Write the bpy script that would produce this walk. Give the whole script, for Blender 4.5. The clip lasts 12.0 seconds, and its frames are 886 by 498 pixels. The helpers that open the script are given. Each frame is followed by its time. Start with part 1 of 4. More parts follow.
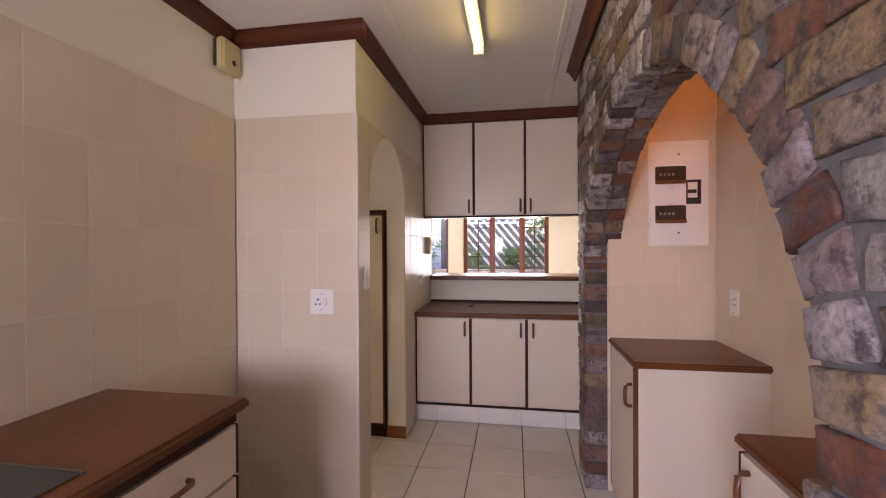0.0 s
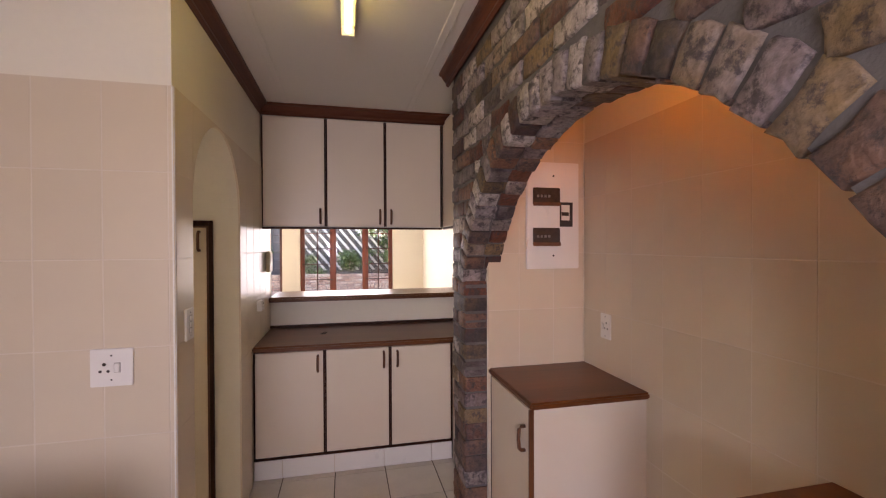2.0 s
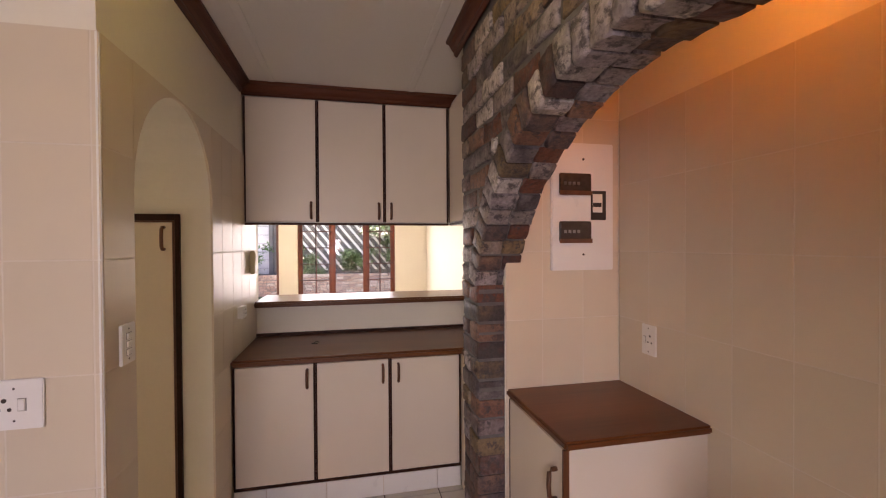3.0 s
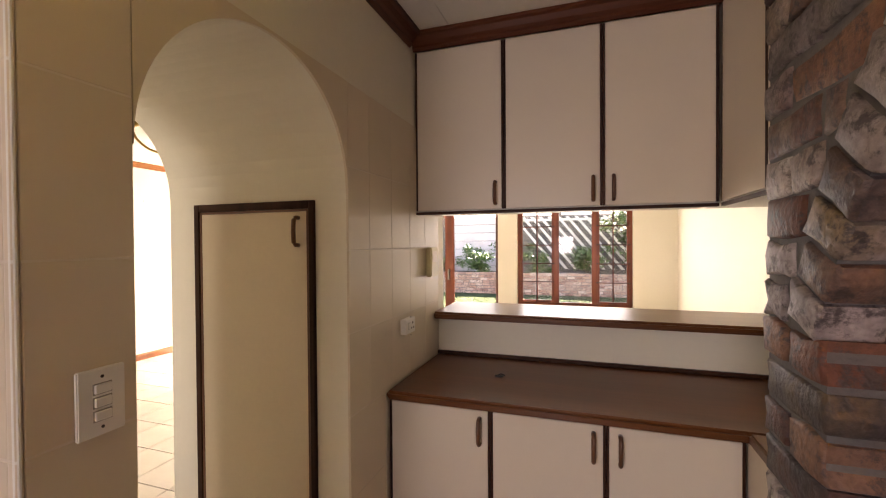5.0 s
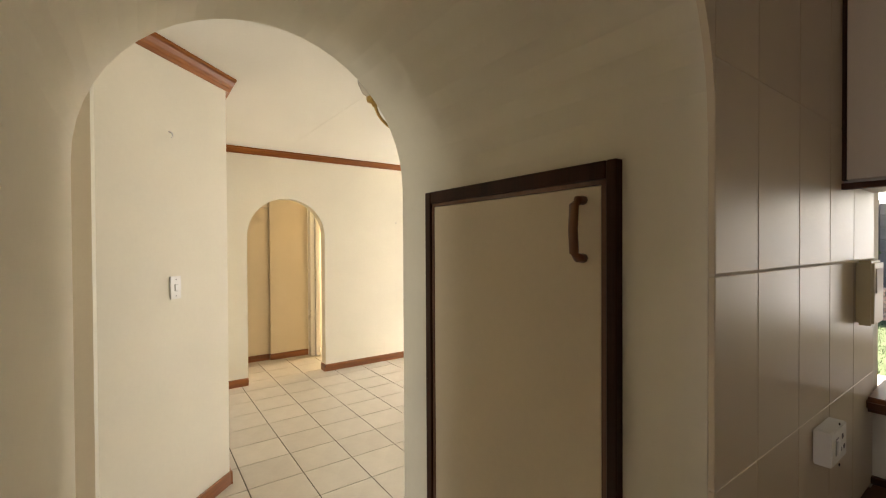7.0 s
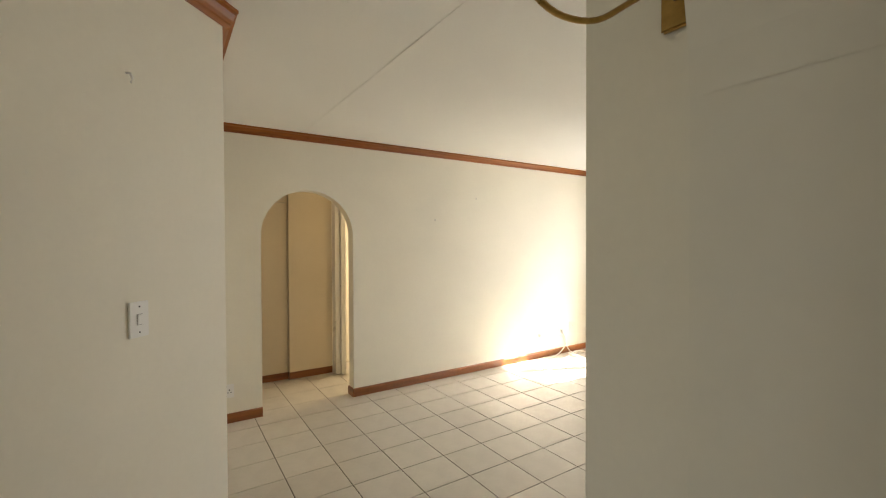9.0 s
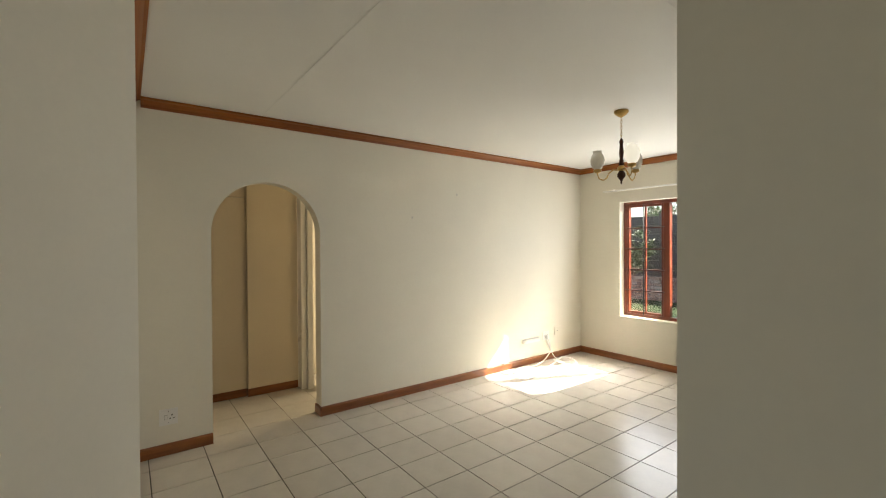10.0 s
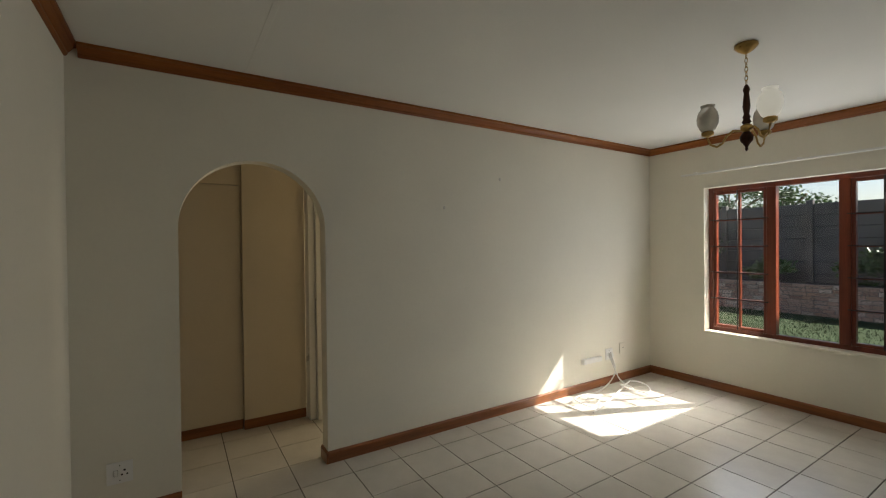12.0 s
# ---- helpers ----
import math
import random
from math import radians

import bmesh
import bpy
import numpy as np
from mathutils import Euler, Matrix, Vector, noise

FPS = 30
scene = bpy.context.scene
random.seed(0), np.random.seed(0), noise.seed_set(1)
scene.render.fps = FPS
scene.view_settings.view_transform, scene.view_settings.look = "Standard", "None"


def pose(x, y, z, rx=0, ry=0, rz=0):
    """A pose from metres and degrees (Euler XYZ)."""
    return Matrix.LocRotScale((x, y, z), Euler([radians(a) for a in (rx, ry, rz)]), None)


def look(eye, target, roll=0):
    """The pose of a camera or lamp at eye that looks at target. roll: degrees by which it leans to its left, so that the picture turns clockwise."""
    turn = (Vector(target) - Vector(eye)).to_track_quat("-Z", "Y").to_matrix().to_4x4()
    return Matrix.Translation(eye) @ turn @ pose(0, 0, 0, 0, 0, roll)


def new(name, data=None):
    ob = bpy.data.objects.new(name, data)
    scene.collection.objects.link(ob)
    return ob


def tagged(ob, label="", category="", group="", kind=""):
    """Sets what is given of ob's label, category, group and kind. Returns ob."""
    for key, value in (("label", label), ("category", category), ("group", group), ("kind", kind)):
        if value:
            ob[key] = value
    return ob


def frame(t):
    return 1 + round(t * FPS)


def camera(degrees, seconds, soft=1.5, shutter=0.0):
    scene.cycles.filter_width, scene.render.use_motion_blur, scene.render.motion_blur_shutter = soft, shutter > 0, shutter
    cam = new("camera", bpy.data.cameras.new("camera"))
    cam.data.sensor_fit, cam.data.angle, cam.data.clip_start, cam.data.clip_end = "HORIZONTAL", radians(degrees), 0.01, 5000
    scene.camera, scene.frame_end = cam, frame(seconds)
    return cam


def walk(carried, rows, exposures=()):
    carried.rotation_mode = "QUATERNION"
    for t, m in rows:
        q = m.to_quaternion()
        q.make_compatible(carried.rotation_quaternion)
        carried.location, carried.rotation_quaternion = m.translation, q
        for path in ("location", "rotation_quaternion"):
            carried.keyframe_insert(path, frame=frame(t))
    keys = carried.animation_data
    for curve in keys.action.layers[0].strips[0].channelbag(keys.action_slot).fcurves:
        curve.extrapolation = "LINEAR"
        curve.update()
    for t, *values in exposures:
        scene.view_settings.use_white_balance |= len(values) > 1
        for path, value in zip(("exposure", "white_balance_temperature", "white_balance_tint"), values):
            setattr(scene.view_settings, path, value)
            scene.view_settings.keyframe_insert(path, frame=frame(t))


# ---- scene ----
cam = camera(92.3, 12.0, soft=1.15)
PATH = [
    (0, (0.903, -0.128, 1.438), (0.569, 1.844, 1.423), -0.3),
    (0.5, (0.876, -0.012, 1.48), (0.757, 1.985, 1.463), -0.1),
    (1, (0.818, 0.08, 1.516), (0.939, 2.076, 1.503), -0.1),
    (1.5, (0.729, 0.173, 1.557), (1.051, 2.147, 1.541), -0.1),
    (2, (0.688, 0.291, 1.567), (1.134, 2.24, 1.547), -0.2),
    (2.5, (0.697, 0.469, 1.564), (1.176, 2.411, 1.539), -0.3),
    (2.7, (0.712, 0.545, 1.558), (1.187, 2.487, 1.534), -0.3),
    (4.5, (0.94, 1.349, 1.556), (0.606, 3.321, 1.526), -0.6),
    (5, (0.925, 1.587, 1.543), (0.282, 3.481, 1.516), -0.4),
    (5.5, (0.847, 1.796, 1.55), (-0.087, 3.564, 1.527), -0.4),
    (6, (0.723, 1.988, 1.557), (-0.492, 3.577, 1.535), -0.3),
    (6.5, (0.563, 2.153, 1.561), (-0.904, 3.512, 1.542), -0.3),
    (7, (0.362, 2.292, 1.566), (-1.267, 3.451, 1.544), -0.3),
    (7.5, (0.163, 2.395, 1.568), (-1.581, 3.374, 1.55), -0.2),
    (7.7, (0.107, 2.478, 1.576), (-1.676, 3.384, 1.56), 0.1),
    (9.3, (-0.704, 2.567, 1.602), (-2.359, 3.689, 1.568), -0.1),
    (9.5, (-0.768, 2.628, 1.599), (-2.415, 3.761, 1.566), 0.0),
    (10, (-0.963, 2.727, 1.569), (-2.569, 3.919, 1.55), -0.3),
    (10.5, (-1.172, 2.833, 1.579), (-2.744, 4.07, 1.556), -0.2),
    (11, (-1.372, 2.941, 1.575), (-2.94, 4.182, 1.553), -0.3),
    (11.5, (-1.568, 3.087, 1.563), (-3.151, 4.308, 1.541), -0.5),
    (12, (-1.766, 3.25, 1.548), (-3.46, 4.313, 1.53), -0.6),
]
EXPOSURES = [(0.0, 4.57, 6750, 31), (2.5, 4.38, 7450, 32), (4.5, 4.45, 8000, 30), (5.5, 4.15, 8150, 23), (6.5, 3.8, 7700, 17), (7.5, 3.55, 7400, 16), (9.5, 2.6, 6950, 13), (10.5, 2.03, 6700, 11), (12.0, 1.25, 6500, 11)]
walk(cam, [(t, look(eye, target, roll)) for t, eye, target, roll in PATH], EXPOSURES)

# ---------- world, sun and large lights ----------
SUN_WAY = Vector((-0.43, -1.0, -0.98)).normalized()
world = bpy.data.worlds.new("sky")
scene.world = world
world.use_nodes = True
wn = world.node_tree.nodes
sky = wn.new("ShaderNodeTexSky")
sky.sky_type = "NISHITA"
sky.sun_disc = False
sky.sun_elevation = math.asin(-SUN_WAY.z)
sky.sun_rotation = math.atan2(-SUN_WAY.x, -SUN_WAY.y)
wn["Background"].inputs["Strength"].default_value = 0.05
world.node_tree.links.new(sky.outputs[0], wn["Background"].inputs["Color"])

sun_data = bpy.data.lights.new("sun", "SUN")
sun_data.energy, sun_data.angle, sun_data.color = 5.0, radians(0.5), (1.0, 0.965, 0.89)
sun = new("sun", sun_data)
sun.matrix_world = look((0, 30, 30), Vector((0, 30, 30)) + SUN_WAY)


def area(name, eye, target, w, h, watts, color):
    data = bpy.data.lights.new(name, "AREA")
    data.shape, data.size, data.size_y, data.energy, data.color = "RECTANGLE", w, h, watts, color
    ob = new(name, data)
    ob.matrix_world = look(eye, target)
    return ob


DAY = (0.92, 0.97, 1.0)
area("window_daylight", (-3.33, 8.02, 1.36), (-3.33, 5.02, 2.10), 1.45, 1.2, 5.6, DAY)
area("window_daylight", (0.72, 8.02, 1.36), (0.72, 5.02, 1.4), 1.45, 1.2, 1.8, DAY)
area("door_daylight", (-1.2, 7.98, 1.1), (-1.2, 4.98, 1.8), 1.5, 1.6, 1.2, DAY)
area("passage_window_daylight", (-1.45, -0.42, 1.5), (-1.45, 2, 1.2), 0.8, 1.1, 1.5, DAY)
KITCHEN_DAY = (0.82, 0.835, 1.0)
area("kitchen_window_daylight", (-0.05, -2.52, 1.55), (0.3, -0.9, 0.4), 0.85, 1.0, 2.9, KITCHEN_DAY)
area("kitchen_window_daylight", (-0.60, -1.75, 1.55), (1.0, -0.6, 1.1), 1.0, 1.0, 1.4, KITCHEN_DAY)
# added warm fill that brightens the closed hall; no window stands here
area("hall_fill", (-5.3, 5.9, 1.5), (-5.3, 3, 1.0), 0.7, 1.2, 4.5, (1.0, 0.86, 0.62))

# ---------- materials ----------


def mat(name, color, rough=0.5, metal=0.0, vary=0.08, scale=6.0, bump=0.05, fine=60.0, spec=0.5, hue=0.0, rand=0.0, coat=0.0):
    """A surface with two scales of variation and fine relief."""
    m = bpy.data.materials.new(name)
    m.use_nodes = True
    nt = m.node_tree
    n, l = nt.nodes, nt.links
    b = n["Principled BSDF"]
    b.inputs["Roughness"].default_value, b.inputs["Metallic"].default_value = rough, metal
    b.inputs["Specular IOR Level"].default_value = spec
    b.inputs["Coat Weight"].default_value = coat
    tc = n.new("ShaderNodeTexCoord")
    big, small = n.new("ShaderNodeTexNoise"), n.new("ShaderNodeTexNoise")
    big.inputs["Scale"].default_value, small.inputs["Scale"].default_value = scale, fine
    big.inputs["Detail"].default_value, small.inputs["Detail"].default_value = 4, 3
    l.new(tc.outputs["Object"], big.inputs["Vector"])
    l.new(tc.outputs["Object"], small.inputs["Vector"])
    mix = n.new("ShaderNodeMath")
    mix.operation = "MULTIPLY_ADD"
    l.new(small.outputs["Fac"], mix.inputs[0])
    mix.inputs[1].default_value = 0.4
    l.new(big.outputs["Fac"], mix.inputs[2])
    val = n.new("ShaderNodeMapRange")
    val.inputs["From Min"].default_value, val.inputs["From Max"].default_value = 0.35, 1.05
    val.inputs["To Min"].default_value, val.inputs["To Max"].default_value = 1 - vary, 1 + vary
    l.new(mix.outputs[0], val.inputs["Value"])
    out = val.outputs[0]
    if rand:
        info, rr = n.new("ShaderNodeObjectInfo"), n.new("ShaderNodeMapRange")
        rr.inputs["To Min"].default_value, rr.inputs["To Max"].default_value = 1 - rand, 1 + rand
        l.new(info.outputs["Random"], rr.inputs["Value"])
        mul = n.new("ShaderNodeMath")
        mul.operation = "MULTIPLY"
        l.new(out, mul.inputs[0])
        l.new(rr.outputs[0], mul.inputs[1])
        out = mul.outputs[0]
    hsv = n.new("ShaderNodeHueSaturation")
    hsv.inputs["Color"].default_value = (*color, 1)
    l.new(out, hsv.inputs["Value"])
    l.new(hsv.outputs[0], b.inputs["Base Color"])
    rg = n.new("ShaderNodeMapRange")
    rg.inputs["To Min"].default_value, rg.inputs["To Max"].default_value = max(rough - 0.08, 0.02), min(rough + 0.08, 1)
    l.new(big.outputs["Fac"], rg.inputs["Value"])
    l.new(rg.outputs[0], b.inputs["Roughness"])
    if bump:
        bp = n.new("ShaderNodeBump")
        bp.inputs["Strength"].default_value, bp.inputs["Distance"].default_value = bump, 0.01
        l.new(mix.outputs[0], bp.inputs["Height"])
        l.new(bp.outputs[0], b.inputs["Normal"])
    return m


def wood(name, dark, light, rough=0.35, along="Y", scale=9.0, coat=0.2, spec=0.5):
    """Straight-grained timber or timber-print laminate, the grain along one axis."""
    m = bpy.data.materials.new(name)
    m.use_nodes = True
    n, l = m.node_tree.nodes, m.node_tree.links
    b = n["Principled BSDF"]
    b.inputs["Specular IOR Level"].default_value = spec
    tc, mp = n.new("ShaderNodeTexCoord"), n.new("ShaderNodeMapping")
    mp.inputs["Scale"].default_value = [0.06 if a == along else 1.0 for a in "XYZ"]
    l.new(tc.outputs["Object"], mp.inputs["Vector"])
    a, c = n.new("ShaderNodeTexNoise"), n.new("ShaderNodeTexNoise")
    a.inputs["Scale"].default_value, a.inputs["Detail"].default_value, a.inputs["Distortion"].default_value = scale, 6, 0.6
    c.inputs["Scale"].default_value, c.inputs["Detail"].default_value = scale * 12, 4
    l.new(mp.outputs[0], a.inputs["Vector"])
    l.new(mp.outputs[0], c.inputs["Vector"])
    add = n.new("ShaderNodeMath")
    add.operation = "MULTIPLY_ADD"
    l.new(c.outputs["Fac"], add.inputs[0])
    add.inputs[1].default_value = 0.35
    l.new(a.outputs["Fac"], add.inputs[2])
    ramp = n.new("ShaderNodeValToRGB")
    ramp.color_ramp.elements[0].position, ramp.color_ramp.elements[1].position = 0.45, 0.88
    ramp.color_ramp.elements[0].color, ramp.color_ramp.elements[1].color = (*dark, 1), (*light, 1)
    l.new(add.outputs[0], ramp.inputs[0])
    l.new(ramp.outputs[0], b.inputs["Base Color"])
    b.inputs["Roughness"].default_value, b.inputs["Coat Weight"].default_value, b.inputs["Coat Roughness"].default_value = rough, coat, 0.2
    bp = n.new("ShaderNodeBump")
    bp.inputs["Strength"].default_value, bp.inputs["Distance"].default_value = 0.08, 0.004
    l.new(add.outputs[0], bp.inputs["Height"])
    l.new(bp.outputs[0], b.inputs["Normal"])
    return m


def brick_mat(name, stops, island=False, rough=0.62):
    """Clinker brick: a colour of its own for each brick, mottled, burnt and pitted."""
    m = bpy.data.materials.new(name)
    m.use_nodes = True
    n, l = m.node_tree.nodes, m.node_tree.links
    b = n["Principled BSDF"]
    rnd = n.new("ShaderNodeNewGeometry").outputs["Random Per Island"] if island else n.new("ShaderNodeObjectInfo").outputs["Random"]
    tc = n.new("ShaderNodeTexCoord")
    blot, grit = n.new("ShaderNodeTexNoise"), n.new("ShaderNodeTexNoise")
    blot.inputs["Scale"].default_value, blot.inputs["Detail"].default_value = 12, 6
    grit.inputs["Scale"].default_value, grit.inputs["Detail"].default_value = 70, 3
    for t in (blot, grit):
        l.new(tc.outputs["Object"], t.inputs["Vector"])
    shift = n.new("ShaderNodeMath")
    shift.operation = "MULTIPLY_ADD"
    l.new(blot.outputs["Fac"], shift.inputs[0])
    shift.inputs[1].default_value = 0.16
    l.new(rnd, shift.inputs[2])
    wrap = n.new("ShaderNodeMath")
    wrap.operation = "FRACT"
    l.new(shift.outputs[0], wrap.inputs[0])
    ramp = n.new("ShaderNodeValToRGB")
    ramp.color_ramp.elements[0].color, ramp.color_ramp.elements[1].color = (*stops[0], 1), (*stops[-1], 1)
    for i, col in enumerate(stops[1:-1], 1):
        e = ramp.color_ramp.elements.new(i / (len(stops) - 1))
        e.color = (*col, 1)
    l.new(wrap.outputs[0], ramp.inputs[0])
    hsv, vr = n.new("ShaderNodeHueSaturation"), n.new("ShaderNodeMapRange")
    vr.inputs["From Min"].default_value, vr.inputs["From Max"].default_value = 0.3, 0.7
    vr.inputs["To Min"].default_value, vr.inputs["To Max"].default_value = 0.75, 1.22
    l.new(grit.outputs["Fac"], vr.inputs["Value"])
    l.new(vr.outputs[0], hsv.inputs["Value"])
    burn, bz, tint = n.new("ShaderNodeTexNoise"), n.new("ShaderNodeMapRange"), n.new("ShaderNodeMixRGB")
    burn.inputs["Scale"].default_value, burn.inputs["Detail"].default_value, burn.inputs["Roughness"].default_value = 26, 9, 0.72
    l.new(tc.outputs["Object"], burn.inputs["Vector"])
    bz.inputs["From Min"].default_value, bz.inputs["From Max"].default_value = 0.50, 0.60
    bz.inputs["To Min"].default_value, bz.inputs["To Max"].default_value = 0.0, 0.88
    l.new(burn.outputs["Fac"], bz.inputs["Value"])
    l.new(bz.outputs[0], tint.inputs["Fac"])
    l.new(ramp.outputs[0], tint.inputs["Color1"])
    tint.inputs["Color2"].default_value = (0.05, 0.04, 0.042, 1)
    l.new(tint.outputs[0], hsv.inputs["Color"])
    l.new(hsv.outputs[0], b.inputs["Base Color"])
    b.inputs["Roughness"].default_value = rough
    hh = n.new("ShaderNodeMath")
    hh.operation = "MULTIPLY_ADD"
    l.new(blot.outputs["Fac"], hh.inputs[0])
    hh.inputs[1].default_value = 2.0
    l.new(grit.outputs["Fac"], hh.inputs[2])
    bp = n.new("ShaderNodeBump")
    bp.inputs["Strength"].default_value, bp.inputs["Distance"].default_value = 0.75, 0.007
    l.new(hh.outputs[0], bp.inputs["Height"])
    l.new(bp.outputs[0], b.inputs["Normal"])
    return m


def glass_mat(name, rough=0.0, color=(1, 1, 1)):
    m = bpy.data.materials.new(name)
    m.use_nodes = True
    b = m.node_tree.nodes["Principled BSDF"]
    b.inputs["Base Color"].default_value = (*color, 1)
    b.inputs["Roughness"].default_value, b.inputs["Transmission Weight"].default_value, b.inputs["IOR"].default_value = rough, 1.0, 1.45
    return m


def glow_mat(name, color, strength):
    m = bpy.data.materials.new(name)
    m.use_nodes = True
    b = m.node_tree.nodes["Principled BSDF"]
    b.inputs["Base Color"].default_value = (0.9, 0.9, 0.88, 1)
    b.inputs["Emission Color"].default_value, b.inputs["Emission Strength"].default_value = (*color, 1), strength
    return m


PAINT = mat("cream_wall_paint", (0.78, 0.735, 0.62), 0.6, vary=0.04, scale=1.5, bump=0.06, fine=45)
CEIL = mat("white_ceiling_board", (0.78, 0.76, 0.70), 0.8, vary=0.03, scale=1.2, bump=0.03)
TILE = mat("glazed_wall_tile", (0.66, 0.565, 0.435), 0.30, vary=0.03, scale=2, bump=0.012, fine=9, rand=0.03, spec=0.3)
GROUT = mat("pale_grout", (0.70, 0.62, 0.52), 0.9, vary=0.08)
FLOOR = mat("cream_floor_tile", (0.62, 0.58, 0.51), 0.22, vary=0.07, scale=7, bump=0.03, fine=40, rand=0.05)
FGROUT = mat("dark_floor_grout", (0.075, 0.065, 0.05), 0.95, vary=0.2, scale=3)
CORNICE = wood("varnished_cornice_timber", (0.17, 0.044, 0.007), (0.36, 0.115, 0.017), 0.4, "Y", coat=0.05, spec=0.3)
CORNICE_X = wood("varnished_cornice_timber_across", (0.17, 0.044, 0.007), (0.36, 0.115, 0.017), 0.4, "X", coat=0.05, spec=0.3)
# same cornice timber for the kitchen, its dimmer light put into the colour
SHADED_CORNICE = wood("shaded_cornice_timber", (0.055, 0.012, 0.005), (0.13, 0.034, 0.011), 0.4, "Y", coat=0.05, spec=0.3)
SHADED_CORNICE_X = wood("shaded_cornice_timber_across", (0.055, 0.012, 0.005), (0.13, 0.034, 0.011), 0.4, "X", coat=0.05, spec=0.3)
SKIRT = wood("varnished_skirting_timber", (0.14, 0.042, 0.011), (0.34, 0.115, 0.03), 0.3, "Y")
SKIRT_X = wood("varnished_skirting_timber_across", (0.14, 0.042, 0.011), (0.34, 0.115, 0.03), 0.3, "X")
COUNTER = wood("brown_worktop_laminate_y", (0.095, 0.031, 0.010), (0.17, 0.060, 0.020), 0.3, "Y", 5, 0.0, 0.35)
COUNTER_X = wood("brown_worktop_laminate_x", (0.095, 0.031, 0.010), (0.17, 0.060, 0.020), 0.3, "X", 5, 0.0, 0.35)
SHELF = wood("polished_shelf_timber", (0.09, 0.030, 0.010), (0.17, 0.060, 0.020), 0.30, "X", 7, 0.0, 0.3)
HANDLE = wood("brown_wooden_handle", (0.08, 0.026, 0.010), (0.18, 0.066, 0.024), 0.35, "Z", 14)
TRIM = wood("dark_stained_edging", (0.020, 0.006, 0.003), (0.060, 0.020, 0.009), 0.5, "Z", 14, 0.0, 0.18)
LAM = mat("off_white_cabinet_laminate", (0.71, 0.615, 0.50), 0.38, vary=0.025, scale=2.5, bump=0.03, fine=120)
CARC = mat("cabinet_carcass", (0.62, 0.58, 0.52), 0.5, vary=0.04)
CLOSET = mat("cream_closet_board", (0.66, 0.565, 0.425), 0.5, vary=0.05, scale=2)
PLASTIC = mat("white_plastic", (0.80, 0.78, 0.74), 0.3, vary=0.03, bump=0.0)
YELLOWED = mat("yellowed_plastic", (0.62, 0.52, 0.28), 0.4, vary=0.05, bump=0.0)
DARK = mat("dark_plastic", (0.03, 0.022, 0.018), 0.3, vary=0.2, bump=0.0)
SMOKED = mat("smoked_brown_window", (0.055, 0.035, 0.025), 0.12, vary=0.3, scale=30, bump=0.0)
SCREW = mat("screw_metal", (0.35, 0.33, 0.30), 0.35, metal=1.0)
BRASS = mat("aged_brass", (0.42, 0.27, 0.09), 0.3, metal=1.0, vary=0.2, scale=30)
IRON = mat("black_painted_iron", (0.018, 0.015, 0.014), 0.45, vary=0.25, scale=20)
RED_WOOD = wood("red_brown_window_timber", (0.11, 0.020, 0.010), (0.25, 0.055, 0.022), 0.3, "Z", 12)
DOOR_WOOD = wood("dark_door_timber", (0.06, 0.016, 0.010), (0.13, 0.036, 0.02), 0.35, "Z", 12)
GLASS = glass_mat("window_glass")
OPAL = mat("opal_glass_globe", (0.80, 0.76, 0.66), 0.15, vary=0.08, scale=25, bump=0.1)
OPAL.node_tree.nodes["Principled BSDF"].inputs["Transmission Weight"].default_value = 0.3
HOB = mat("grey_glass_hob", (0.045, 0.05, 0.048), 0.12, vary=0.15, scale=4, bump=0.0)
MORTAR = mat("grey_mortar", (0.13, 0.122, 0.12), 0.95, vary=0.25, scale=18, bump=0.5, fine=110)
BRICK = brick_mat("clinker_brick", [(0.36, 0.31, 0.31), (0.07, 0.056, 0.06), (0.21, 0.11, 0.07), (0.13, 0.042, 0.024), (0.040, 0.032, 0.034), (0.21, 0.14, 0.07), (0.27, 0.23, 0.235), (0.10, 0.042, 0.030), (0.46, 0.41, 0.38), (0.065, 0.052, 0.055), (0.36, 0.31, 0.31)])
GARDEN_BRICK = brick_mat("garden_wall_brick", [(0.36, 0.20, 0.15), (0.55, 0.44, 0.38), (0.24, 0.12, 0.10), (0.46, 0.30, 0.25), (0.36, 0.20, 0.15)], island=True)
FENCE = mat("weathered_concrete_fence", (0.13, 0.115, 0.11), 0.9, vary=0.45, scale=2.5, bump=0.3)
# paler copy of the fence concrete, with bright light put into its colour
LIT_FENCE = mat("lit_concrete_fence", (0.56, 0.51, 0.50), 0.9, vary=0.2, scale=2.5, bump=0.3)
SLATM = mat("pale_weathered_slat", (0.60, 0.58, 0.54), 0.8, vary=0.15, scale=5)
GRASS = mat("lawn_grass", (0.048, 0.066, 0.034), 0.95, vary=0.4, scale=1.2, bump=0.5, fine=30, spec=0.03)
LEAF = mat("green_leaves", (0.07, 0.13, 0.03), 0.5, vary=0.4, scale=3, bump=0.0)
BARK = mat("grey_brown_bark", (0.14, 0.10, 0.07), 0.9, vary=0.3, scale=12, bump=0.5)
SOIL = mat("dark_soil", (0.06, 0.045, 0.03), 0.95, vary=0.3)
PAVE = mat("pale_paving", (0.42, 0.39, 0.34), 0.85, vary=0.15, scale=3, bump=0.2)
TUBE = glow_mat("fluorescent_tube", (1.0, 0.82, 0.22), 0.38)
WARM = glow_mat("warm_bulb", (1.0, 0.32, 0.045), 7.5)
# faintly glowing variant for one chandelier globe
GLOW_OPAL = glow_mat("glowing_opal_globe", (1.0, 0.95, 0.78), 0.12)
CABLE = mat("white_cable", (0.75, 0.74, 0.70), 0.4, vary=0.05, bump=0.0)

# ---------- mesh helpers ----------


